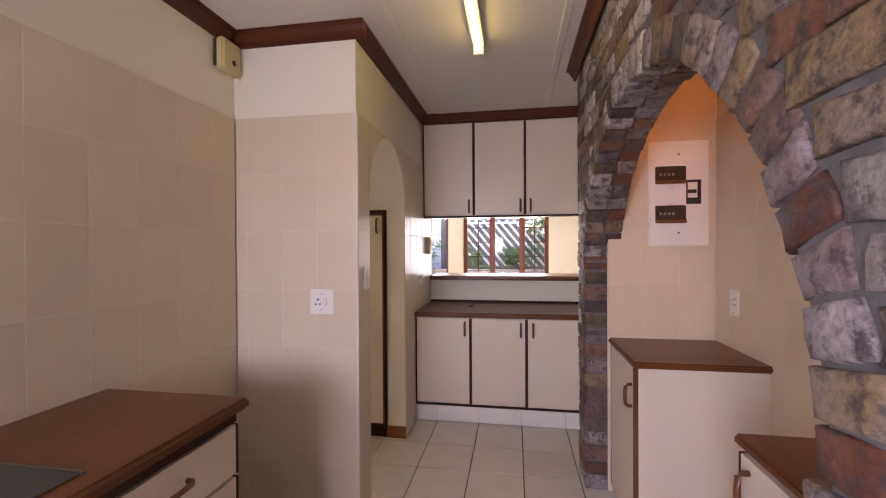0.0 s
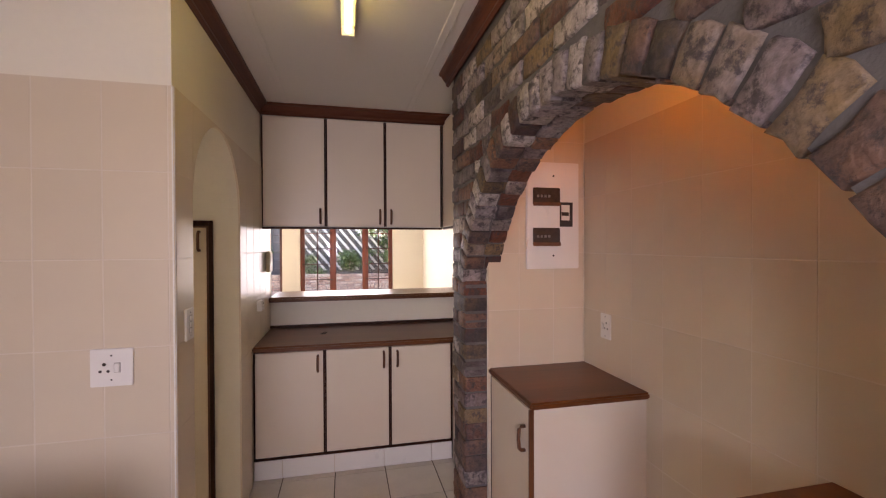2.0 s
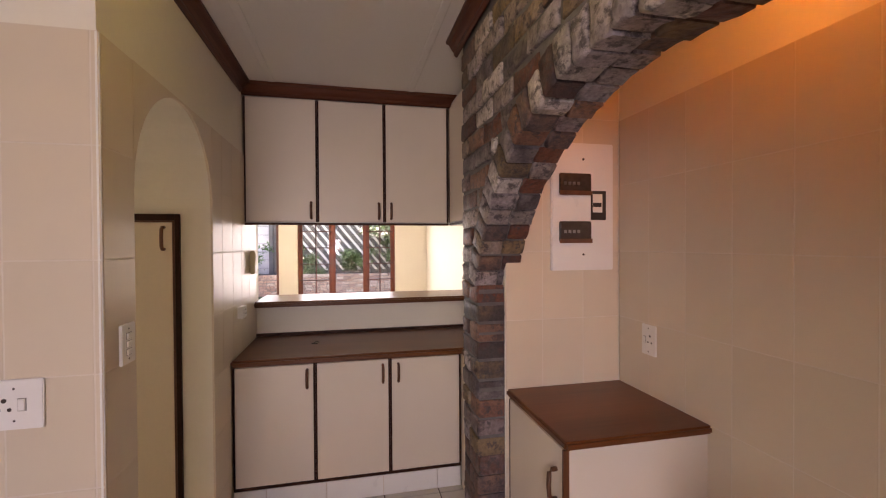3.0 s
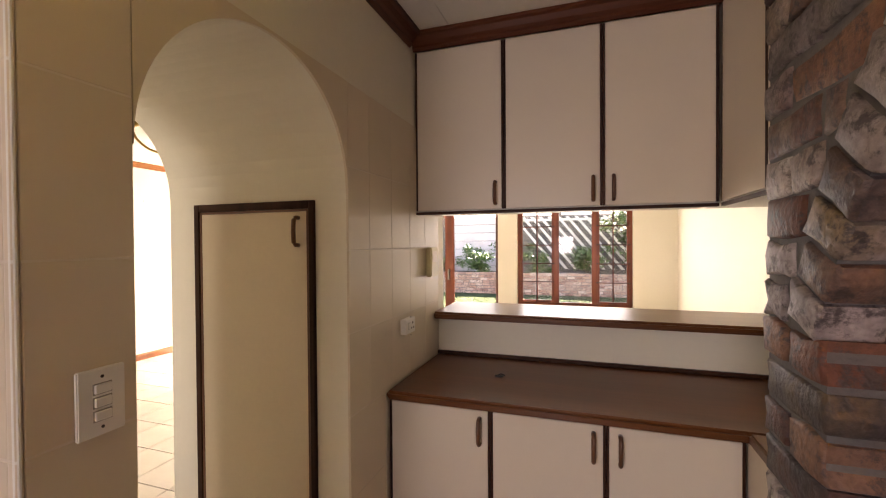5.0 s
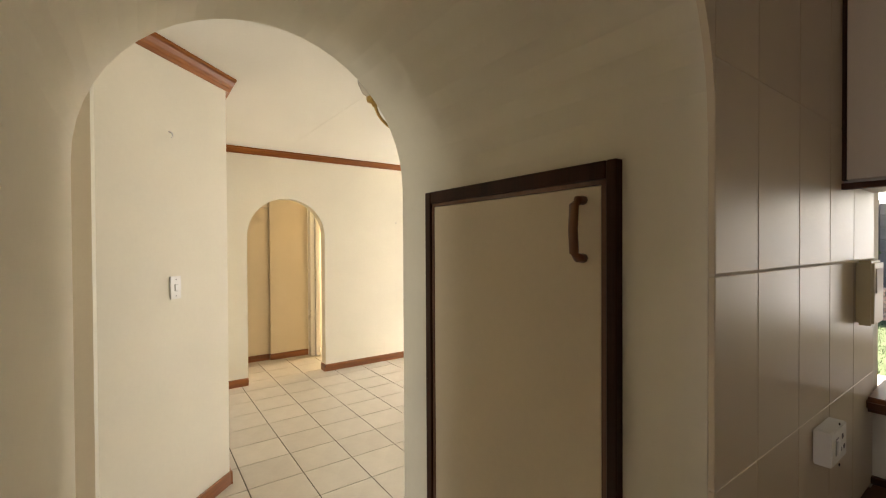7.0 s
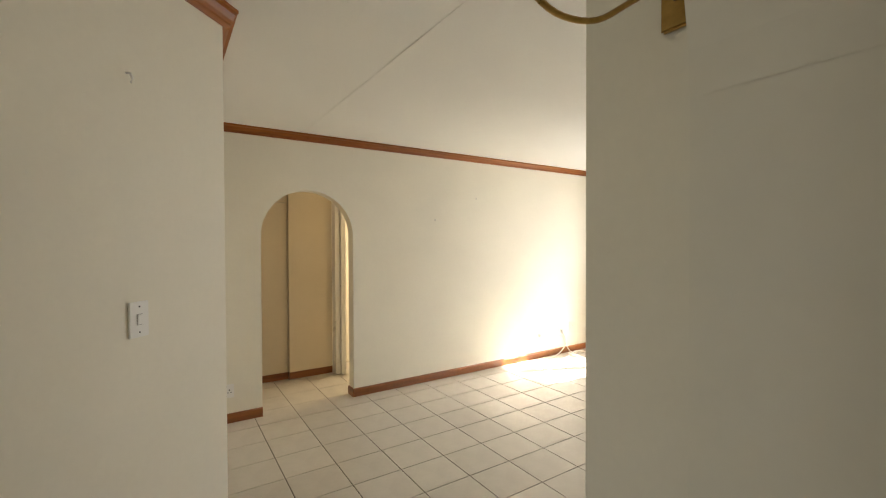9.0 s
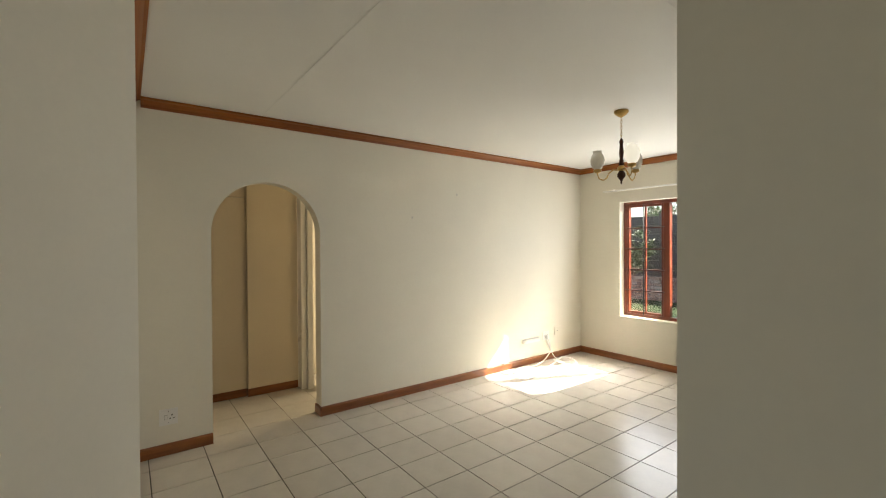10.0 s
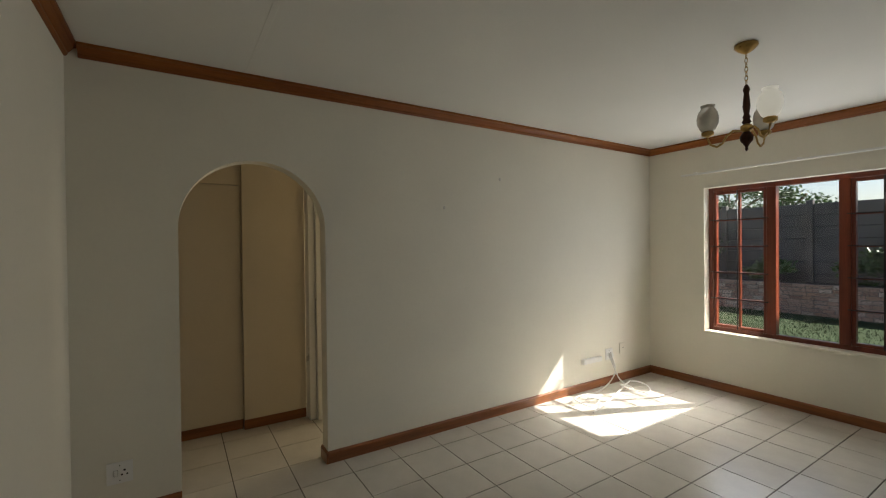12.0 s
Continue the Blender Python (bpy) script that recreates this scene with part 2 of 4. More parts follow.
def link(name, bm, material, parent=None, label="", smooth=False):
    me = bpy.data.meshes.new(name)
    bmesh.ops.recalc_face_normals(bm, faces=bm.faces)
    if smooth:
        for f in bm.faces:
            f.smooth = True
    bm.to_mesh(me)
    bm.free()
    me.materials.append(material)
    ob = new(name, me)
    if parent is not None:
        ob.parent = parent
    if label:
        ob["label"] = label
    return ob


def part(name, bm, material, parent, label="", smooth=False):
    return link(name, bm, material, parent, label, smooth)


def empty(name, label="", category="", group="", kind="", at=(0, 0, 0)):
    """A thing's base; its parts are given in world places when it stands at the origin."""
    ob = new(name)
    ob.location = at
    return tagged(ob, label, category, group, kind)


def box(x0, x1, y0, y1, z0, z1, bevel=0.0, bm=None, seg=1):
    bm = bm or bmesh.new()
    r = bmesh.ops.create_cube(bm, size=1)
    for v in r["verts"]:
        v.co = Vector(((x0 + x1) / 2 + v.co.x * (x1 - x0), (y0 + y1) / 2 + v.co.y * (y1 - y0), (z0 + z1) / 2 + v.co.z * (z1 - z0)))
    if bevel:
        es = list({e for v in r["verts"] for e in v.link_edges})
        bmesh.ops.bevel(bm, geom=es, offset=bevel, segments=seg, affect="EDGES", clamp_overlap=True)
    return bm


def prism(pts, axis, a, b, bm=None):
    """A flat outline pulled from a to b along an axis. pts are (u, z) for x and y, (x, y) for z."""
    bm = bm or bmesh.new()

    def at(u, v, w):
        return {"x": (w, u, v), "y": (u, w, v), "z": (u, v, w)}[axis]
    lo = [bm.verts.new(at(u, v, a)) for u, v in pts]
    hi = [bm.verts.new(at(u, v, b)) for u, v in pts]
    bm.faces.new(lo)
    bm.faces.new(hi[::-1])
    for i in range(len(pts)):
        j = (i + 1) % len(pts)
        bm.faces.new((lo[i], lo[j], hi[j], hi[i]))
    return bm


def arch_curve(u0, u1, spring, rise, n=28):
    c, r = (u0 + u1) / 2, (u1 - u0) / 2
    return [(c - r * math.cos(math.pi * i / n), spring + rise * math.sin(math.pi * i / n)) for i in range(n + 1)]


def arch_wall(u0, u1, top, o0, o1, spring, rise):
    """The outline of a wall with an arched opening that stands on the floor."""
    return [(u0, 0), (o0, 0), *arch_curve(o0, o1, spring, rise), (o1, 0), (u1, 0), (u1, top), (u0, top)]


def lathe(profile, seg=20, bm=None, at=(0, 0, 0)):
    """A turned shape from (radius, z) pairs."""
    bm = bm or bmesh.new()
    rings = []
    for r, z in profile:
        rings.append([bm.verts.new((at[0] + r * math.cos(2 * math.pi * i / seg), at[1] + r * math.sin(2 * math.pi * i / seg), at[2] + z)) for i in range(seg)])
    for a, b in zip(rings, rings[1:]):
        for i in range(seg):
            j = (i + 1) % seg
            bm.faces.new((a[i], a[j], b[j], b[i]))
    bm.faces.new(rings[0][::-1])
    bm.faces.new(rings[-1])
    return bm


def tube(pts, r, seg=8, bm=None):
    """A round bar or cable along a line of points."""
    bm = bm or bmesh.new()
    pts = [Vector(p) for p in pts]
    rings = []
    for i, p in enumerate(pts):
        d = (pts[min(i + 1, len(pts) - 1)] - pts[max(i - 1, 0)]).normalized()
        side = d.cross(Vector((0, 0, 1)) if abs(d.z) < 0.9 else Vector((1, 0, 0))).normalized()
        up = side.cross(d)
        rings.append([bm.verts.new(p + r * (side * math.cos(2 * math.pi * k / seg) + up * math.sin(2 * math.pi * k / seg))) for k in range(seg)])
    for a, b in zip(rings, rings[1:]):
        for k in range(seg):
            j = (k + 1) % seg
            bm.faces.new((a[k], a[j], b[j], b[k]))
    bm.faces.new(rings[0])
    bm.faces.new(rings[-1][::-1])
    return bm


def smooth_line(pts, n=8):
    pts = [Vector(p) for p in pts]
    out = []
    for i in range(len(pts) - 1):
        p0, p1, p2, p3 = pts[max(i - 1, 0)], pts[i], pts[i + 1], pts[min(i + 2, len(pts) - 1)]
        for k in range(n):
            t = k / n
            out.append(0.5 * ((2 * p1) + (p2 - p0) * t + (2 * p0 - 5 * p1 + 4 * p2 - p3) * t * t + (3 * p1 - p0 - 3 * p2 + p3) * t ** 3))
    return out + [pts[-1]]


def wall(name, bm, material=None):
    return tagged(link(name, bm, material or PAINT), kind="structure")


# ---------- structure ----------
KC, LC = 2.60, 2.65            # ceilings of the kitchen and of the living room
WX = 0.083                     # kitchen face of the archway wall
VX = -0.79                     # passage face of the archway wall
A0, A1, ASP, ARI = 2.178, 2.958, 1.74, 0.39
BACK = 3.95
LW, LS, LN, LE = -4.77, 2.755, 8.06, 2.08
NX = 2.02                      # right wall of the nook

ground = wall("ground", box(-60, 60, -60, 90, -0.45, -0.12), GRASS)
floor = wall("floor", box(-6.2, 2.3, -2.7, 8.2, -0.1, -0.006), FGROUT)

bm = box(-0.79, -0.62, -1.25, 2.0, 0, LC)
box(-0.79, -0.62, -2.6, -2.25, 0, LC, bm=bm)
box(-0.79, -0.62, -2.25, -1.25, 0, 1.0, bm=bm)
box(-0.79, -0.62, -2.25, -1.25, 2.1, LC, bm=bm)
wall("wall_kitchen_left", bm)
wall("wall_archway_pier", box(VX, WX, 2.0, A0, 0, LC))
wall("wall_archway_vault", prism([*arch_curve(A0, A1, ASP, ARI), (A1, LC), (A0, LC)], "x", VX, WX))
wall("wall_archway_jamb", prism([(A1 + 0.001, 0), (BACK, 0), (BACK, LC), (A1 + 0.001, LC)], "x", -0.05, WX))
wall("wall_cupboard_block", box(-1.285, -0.05, 3.43, BACK, 0, LC))
bm = box(VX, -0.64, A1 + 0.001, 3.43, 0, LC)
box(-0.64, -0.05, A1 + 0.001, 3.43, 1.71, LC, bm=bm)
wall("wall_cupboard_front", bm)
bm = box(-1.285, NX + 0.06, BACK, 4.07, 0, 1.112)
box(-1.285, WX, BACK, 4.07, 1.112, LC, bm=bm)
box(WX, NX + 0.06, BACK, 4.07, 1.73, LC, bm=bm)
wall("wall_hatch", bm)
wall("wall_nook_right", box(NX, NX + 0.15, -2.6, BACK, 0, LC))
wall("wall_nook_back", box(1.435, NX, 2.482, 2.74, 0, KC))
bm = box(-0.62, NX, -2.75, -2.6, 0, 1.0)
box(-0.62, -0.5, -2.75, -2.6, 1.0, 2.1, bm=bm)
box(0.4, NX, -2.75, -2.6, 1.0, 2.1, bm=bm)
box(-0.62, NX, -2.75, -2.6, 2.1, LC, bm=bm)
wall("wall_kitchen_window", bm)
wall("ceiling_kitchen", box(-0.62, NX, -2.6, BACK, KC, KC + 0.03), CEIL)
wall("ceiling_living", box(-6.3, LE, -0.6, LN + 0.15, LC, LC + 0.1), CEIL)
wall("roof_slab", box(-6.4, NX + 0.3, -2.8, LN + 0.75, LC + 0.11, LC + 0.25), CEIL)

# living room
SX, SY, EX, EY = -2.72, LS, -2.095, 2.13      # the slanting wall with the switch, from the room's corner to the closet
wall("wall_living_left", box(LW, SX, 2.58, LS, 0, LC))
wall("wall_switch_slant", prism([(SX, SY), (SX, 2.58), (EX - 0.1, EY - 0.075), (EX, EY)], "z", 0, LC))
bm = box(-3.3, VX, -0.6, -0.45, 0, 0.9)
box(-3.3, -1.9, -0.6, -0.45, 0.9, 2.1, bm=bm)
box(-1.0, VX, -0.6, -0.45, 0.9, 2.1, bm=bm)
box(-3.3, VX, -0.6, -0.45, 2.1, LC, bm=bm)
wall("wall_passage_end", bm)
wall("wall_passage_far", box(-3.3, -3.15, -0.45, 2.58, 0, LC))
H0, H1 = 3.262, 4.15
wall("wall_living_west", prism(arch_wall(2.0, LN + 0.15, LC, H0, H1, 1.67, 0.44), "x", LW - 0.13, LW))
bm = bmesh.new()
for x0, x1, z0, z1 in ((LW, -4.15, 0, LC), (-4.15, -2.53, 0, 0.60), (-4.15, -2.53, 2.13, LC), (-2.53, -2.27, 0, LC), (-2.27, -0.38, 2.15, LC), (-0.38, -0.09, 0, LC),
                       (-0.09, 1.53, 0, 0.60), (-0.09, 1.53, 2.13, LC), (1.53, LE + 0.15, 0, LC)):
    box(x0, x1, LN, LN + 0.23, z0, z1, bm=bm)
wall("wall_facade", bm)
wall("wall_dining_east", box(LE, LE + 0.15, 4.07, LN, 0, LC))
wall("wall_hall_far", box(-6.2, -6.05, 2.0, 6.4, 0, LC))
wall("wall_hall_north", box(-6.05, LW - 0.13, 6.25, 6.4, 0, LC))
wall("wall_hall_south", box(-6.05, LW - 0.13, 2.0, 2.15, 0, LC))


def moulding(name, material, axis, a, b, wallpos, sign, ztop, h, d, group, label, cat):
    """A moulded timber strip against a wall, its back at wallpos, standing out by sign * d."""
    up = h > 0.065 and ztop > 1
    if up:
        prof = [(0, 0), (d, 0), (d, -0.014), (d * 0.72, -0.02), (d * 0.5, -h * 0.55), (d * 0.3, -h * 0.72), (d * 0.3, -h * 0.85), (0.008, -h), (0, -h)]
    else:
        prof = [(0, 0), (d * 0.5, 0), (d, -0.012), (d, -h), (0, -h)]
    pts = [(wallpos + sign * u, ztop + v) for u, v in prof]
    bm = bmesh.new()
    if axis == "x":
        prism([(u, v) for u, v in pts], "x", a, b, bm)
    else:
        prism(pts, "y", a, b, bm)
    ob = link(name, bm, material)
    return tagged(ob, label, cat, group, "structure")


CT, CH, CD = "dark varnished timber cornice below the ceiling", 0.078, 0.06
for i, (mt, ax, a, b, w, s, zt) in enumerate((
        (SHADED_CORNICE, "y", -2.6, 2.0 - CD, -0.62, 1, KC), (SHADED_CORNICE_X, "x", -0.62, WX + CD, 2.0, -1, KC), (SHADED_CORNICE, "y", 2.0, 3.56, WX, 1, KC),
        (SHADED_CORNICE_X, "x", WX, 1.50, 3.62, -1, KC), (SHADED_CORNICE, "y", -2.6, 2.81, 1.303, -1, KC),
        (CORNICE, "y", LS + 0.06, LN, LW, 1, LC), (CORNICE_X, "x", LW, SX, LS, 1, LC), (CORNICE_X, "x", LW, LE, LN, -1, LC),
        (CORNICE, "y", 4.07, LN, LE, -1, LC), (CORNICE_X, "x", -1.285, LE, 4.07, 1, LC), (CORNICE, "y", 3.43, 4.07, -1.285, -1, LC))):
    moulding("cornice", mt, ax, a, b, w, s, zt - 0.001, CH if zt == KC else 0.067, CD, "cornices", CT, "cornice")
slant_len = math.hypot(EX - SX, EY - SY)
sc = tagged(new("cornice"), CT, "cornice", "cornices", "structure")
sc.matrix_world = Matrix.Translation((SX, SY, LC - 0.001)) @ Matrix.Rotation(math.atan2(EY - SY, EX - SX), 4, "Z")
part("strip", prism([(u, v) for u, v in [(0, 0), (CD, 0), (CD, -0.014), (CD * 0.72, -0.02), (CD * 0.5, -CH * 0.55), (CD * 0.3, -CH * 0.72), (CD * 0.3, -CH * 0.85), (0.008, -CH), (0, -CH)]], "x", -0.03, slant_len), CORNICE_X, sc)
ss = tagged(new("baseboard"), "varnished brown timber skirting at the foot of a wall", "skirting", "skirtings", "structure")
ss.matrix_world = Matrix.Translation((SX, SY, 0)) @ Matrix.Rotation(math.atan2(EY - SY, EX - SX), 4, "Z")
part("strip", box(-0.01, slant_len, 0, 0.016, 0.001, 0.085, 0.003), SKIRT_X, ss)
ST = "varnished brown timber skirting at the foot of a wall"
for mt, ax, a, b, w, s in ((SKIRT, "y", LS, H0 + 0.0, LW, 1), (SKIRT, "y", H1, LN, LW, 1), (SKIRT_X, "x", LW, -2.27, LN, -1), (SKIRT_X, "x", LW + 0.02, SX + 0.015, LS, 1),
                           (SKIRT_X, "x", -0.38, LE, LN, -1), (SKIRT, "y", 4.07, LN, LE, -1), (SKIRT_X, "x", LW - 0.13, LW + 0.015, H1 - 0.0, -1),
                           (SKIRT_X, "x", -0.05, WX + 0.012, A1, -1)):
    moulding("baseboard", mt, ax, a, b, w, s, 0.085, 0.084, 0.016, "skirtings", ST, "skirting")

# ---------- kitchen ----------


def handle_bm(p, along, out, length=0.105):
    """A bowed wooden pull: two feet and a bar. along and out are unit vectors."""
    along, out = Vector(along), Vector(out)
    p = Vector(p)
    pts = [(-0.5, 0.0), (-0.49, 0.018), (-0.40, 0.028), (0, 0.031), (0.40, 0.028), (0.49, 0.018), (0.5, 0.0)]
    return tube([p + along * (a * length) + out * b for a, b in pts], 0.0085, 8)


def cabinet_door(parent, axis, face, u0, u1, z0, z1, sign, handle_u=None, handle_z=None, lay="Z", material=None):
    """A laminate door in the plane axis=face with dark edging at both sides and a wooden pull."""
    t = 0.018 * sign

    def slab(a, b, c, d, dep0, dep1, bev):
        lo, hi = sorted((face + dep0, face + dep1))
        return box(lo, hi, a, b, c, d, bev) if axis == "x" else box(a, b, lo, hi, c, d, bev)
    door = part("door", slab(u0 + 0.011, u1 - 0.011, z0 + 0.004, z1 - 0.004, -t, 0, 0.0015), material or LAM, parent)
    for a, b in ((u0 + 0.001, u0 + 0.0105), (u1 - 0.0105, u1 - 0.001)):
        part("edging", slab(a, b, z0 + 0.004, z1 - 0.004, -t, 0.001 * sign, 0.001), TRIM, door, "dark stained timber edging")
    if handle_u is not None:
        out = (sign, 0, 0) if axis == "x" else (0, sign, 0)
        al = (0, 0, 1) if lay == "Z" else ((0, 1, 0) if axis == "x" else (1, 0, 0))
        p = (face, handle_u, handle_z) if axis == "x" else (handle_u, face, handle_z)
        part("handle", handle_bm(p, al, out), HANDLE, door, "brown wooden pull handle", True)
    return door


XS = (0.09, 0.545, 0.99, 1.44)
for i in range(3):
    c = empty("base_cabinet", "off-white laminate base cabinet under the hatch worktop", "cabinet", "base cabinets under the hatch")
    part("body", box(XS[i] + 0.001, XS[i + 1] - 0.001, 3.316, 3.93, 0.13, 0.855), CARC, c)
    cabinet_door(c, "y", 3.294, XS[i], XS[i + 1], 0.15, 0.852, -1, (XS[i + 1] - 0.045) if i < 2 else XS[i] + 0.05, 0.765)
    part("rail", box(XS[i], XS[i + 1], 3.30, 3.314, 0.132, 0.148), TRIM, c, "dark stained timber rail")
    u = empty("wall_cabinet", "off-white laminate wall cabinet with dark edging above the hatch", "cabinet", "wall cabinets above the hatch")
    part("body", box(XS[i] + 0.001, XS[i + 1] - 0.001, 3.64, 3.949, 1.702, 2.55), CARC, u)
    cabinet_door(u, "y", 3.62, XS[i], XS[i + 1], 1.705, 2.52, -1, (XS[i + 1] - 0.04) if i < 2 else XS[i] + 0.045, 1.785)
    part("rail", box(XS[i], XS[i + 1], 3.616, 3.639, 1.688, 1.702, 0.001), TRIM, u, "dark stained timber bottom rail")
side = empty("side_wall_cabinet", "off-white laminate wall cabinet beside the brick pier", "cabinet")
part("body", box(1.462, NX - 0.002, 2.79, 3.948, 1.702, 2.55), CARC, side)
cabinet_door(side, "x", 1.447, 3.15, 3.615, 1.705, 2.52, -1)
cabinet_door(side, "x", 1.447, 2.76, 3.15, 1.705, 2.52, -1)
sideb = empty("side_base_cabinet", "off-white laminate base cabinet beside the brick pier", "cabinet")
part("body", box(1.462, NX - 0.002, 2.79, 3.93, 0.002, 0.855), CARC, sideb)
part("panel", box(1.444, 1.461, 2.79, 3.29, 0.002, 0.855), LAM, sideb)
part("top", box(1.436, NX - 0.002, 2.745, 3.2615, 0.858, 0.898, 0.008, seg=2), COUNTER, sideb, "brown timber-print top")
part("rail", box(1.446, 1.4615, 2.79, 3.612, 1.688, 1.702, 0.001), TRIM, side, "dark stained timber bottom rail")
# toe-kick tiles
kick = empty("toe_kick", "row of white glazed tiles under the base cabinets", "tiles")
part("backing", box(0.09, 1.44, 3.312, 3.33, 0.001, 0.129), GROUT, kick)
for i in range(5):
    x0 = (0.086, 0.265, 0.605, 0.945, 1.285)[i]
    x1 = (0.265, 0.605, 0.945, 1.285, 1.44)[i]
    part("tile", box(x0 + 0.002, x1 - 0.002, 3.303, 3.3115, 0.003, 0.128, 0.0015), PLASTIC, kick)
bm = box(WX + 0.002, NX - 0.002, 3.262, 3.945, 0.858, 0.898, 0.012, seg=3)
wt = tagged(link("worktop", bm, COUNTER_X), "long brown timber-print worktop on the base cabinets", "worktop")
tagged(link("worktop_upstand", box(WX + 0.002, NX - 0.002, 3.928, 3.949, 0.899, 0.917, 0.002), TRIM), "dark timber strip behind the worktop", "upstand")
tagged(link("bar_shelf", box(WX + 0.001, NX - 0.01, 3.86, 4.32, 1.113, 1.153, 0.012, seg=3), SHELF), "brown timber-print serving shelf in the hatch", "shelf")
clip = empty("worktop_clip", "small dark metal clip lying on the worktop", "clip")
part("base", box(0.50, 0.54, 3.60, 3.615, 0.8985, 0.905, 0.002), DARK, clip)
part("lever", tube([(0.515, 3.607, 0.905), (0.53, 3.60, 0.915), (0.55, 3.60, 0.909)], 0.003), DARK, clip, smooth=True)

# nook cabinet and the low cabinet beside it
nc = empty("nook_cabinet", "white laminate cabinet with a door, in the tiled nook", "cabinet")
part("side_panel", box(1.462, NX - 0.002, 1.955, 1.973, 0.002, 0.868), LAM, nc)
part("body", box(1.462, NX - 0.002, 1.974, 2.478, 0.002, 0.868), CARC, nc)
d = cabinet_door(nc, "x", 1.449, 1.955, 2.47, 0.05, 0.862, -1, 2.02, 0.72)
part("edge_strip", box(1.440, 1.462, 1.9535, 1.966, 0.05, 0.866, 0.002), HANDLE, nc, "brown timber edge strip")
part("top", box(1.437, NX - 0.001, 1.935, 2.479, 0.87, 0.90, 0.008, seg=2), COUNTER_X, nc, "brown timber-print top")
lc = empty("low_cabinet", "laminate cabinet with a brown top near the brick arch", "cabinet")
part("body", box(1.54, NX - 0.002, -0.3, 1.185, 0.002, 0.868), CARC, lc)
cabinet_door(lc, "x", 1.52, 0.75, 1.185, 0.1, 0.862, -1, 1.13, 0.77)
cabinet_door(lc, "x", 1.52, 0.30, 0.75, 0.1, 0.862, -1)
part("top", box(1.517, NX - 0.001, -0.3, 1.21, 0.87, 0.90, 0.008, seg=2), COUNTER, lc, "brown timber-print top")

# counter along the left wall
lb = empty("drawer_unit", "off-white laminate drawer unit with wooden pulls under a worktop", "cabinet")
part("body", box(-0.615, -0.062, 0.60, 1.195, 0.1, 0.855), CARC, lb)
for z0, z1 in ((0.66, 0.835), (0.48, 0.655), (0.30, 0.475), (0.12, 0.295)):
    dr = part("drawer", box(-0.06, -0.042, 0.615, 1.185, z0 + 0.004, z1 - 0.004, 0.0015), LAM, lb)
    part("edging", box(-0.06, -0.040, 1.186, 1.195, z0 + 0.004, z1 - 0.004), TRIM, dr, "dark stained timber edging")
    part("edging", box(-0.06, -0.040, 0.605, 0.614, z0 + 0.004, z1 - 0.004), TRIM, dr, "dark stained timber edging")
    part("handle", handle_bm((-0.042, 0.90, (z0 + z1) / 2 + 0.01), (0, 1, 0), (1, 0, 0), 0.13), HANDLE, dr, "brown wooden pull handle", True)
part("rail", box(-0.062, -0.046, 0.6, 1.195, 0.838, 0.871), TRIM, lb, "dark stained timber rail")
part("plinth", box(-0.60, -0.10, 0.6, 1.19, 0.002, 0.099), TRIM, lb)
ovc = empty("hob_cabinet", "laminate base cabinet under the hob", "cabinet")
part("body", box(-0.615, -0.062, -1.9, 0.599, 0.002, 0.855), CARC, ovc)
cabinet_door(ovc, "x", -0.042, 0.15, 0.598, 0.12, 0.85, 1)
tagged(link("worktop", box(-0.608, -0.018, -1.9, 1.235, 0.872, 0.912, 0.012, seg=3), COUNTER), "brown timber-print worktop along the tiled wall", "worktop")
hob = empty("hob", "grey glass hob let into the brown worktop", "hob")
part("glass", box(-0.56, -0.09, 0.10, 0.70, 0.9125, 0.918, 0.002), HOB, hob)
part("rim", box(-0.565, -0.085, 0.70, 0.706, 0.9125, 0.919), SCREW, hob, "thin metal rim")
cloth_bm = box(-0.42, -0.26, 0.52, 0.62, 0.9185, 0.94, 0.01, seg=2)
bmesh.ops.subdivide_edges(cloth_bm, edges=cloth_bm.edges[:], cuts=1)
for v in cloth_bm.verts:
    if v.co.z > 0.92:
        v.co.z += 0.012 * noise.noise(v.co * 22)
tagged(link("cloth", cloth_bm, mat("blue_cloth", (0.05, 0.13, 0.35), 0.9, vary=0.2, scale=20, bump=0.3), smooth=True), "crumpled blue cloth lying on the hob", "cloth")

# cupboard in the archway's jamb
cup = empty("jamb_cupboard", "cream cupboard door in a dark frame, in the archway's side", "cupboard")
part("interior", box(-0.62, -0.075, 3.05, 3.42, 0.0, 1.70), CARC, cup)
for n_, b_ in (("frame_stile", box(-0.638, -0.612, 2.942, 3.04, 0.001, 1.709, 0.002)), ("frame_stile", box(-0.071, -0.0505, 2.942, 3.04, 0.001, 1.709, 0.002)),
               ("frame_head", box(-0.611, -0.072, 2.942, 3.04, 1.678, 1.709, 0.002)), ("frame_foot", box(-0.611, -0.072, 2.950, 3.04, 0.001, 0.09, 0.002))):
    part(n_, b_, TRIM, cup, "dark stained timber frame")
dd = part("door", box(-0.601, -0.083, 2.948, 2.966, 0.10, 1.668, 0.002), CLOSET, cup, "cream door panel")
for a, b in ((-0.6105, -0.6015), (-0.0825, -0.0725)):
    part("edging", box(a, b, 2.947, 2.966, 0.10, 1.676), HANDLE, dd, "brown timber edging")
part("edging", box(-0.6105, -0.0725, 2.947, 2.966, 1.669, 1.677), HANDLE, dd, "brown timber edging")
part("handle", handle_bm((-0.119, 2.948, 1.592), (0, 0, 1), (0, -1, 0), 0.105), HANDLE, dd, "brown wooden pull handle", True)


# ---------- fittings ----------


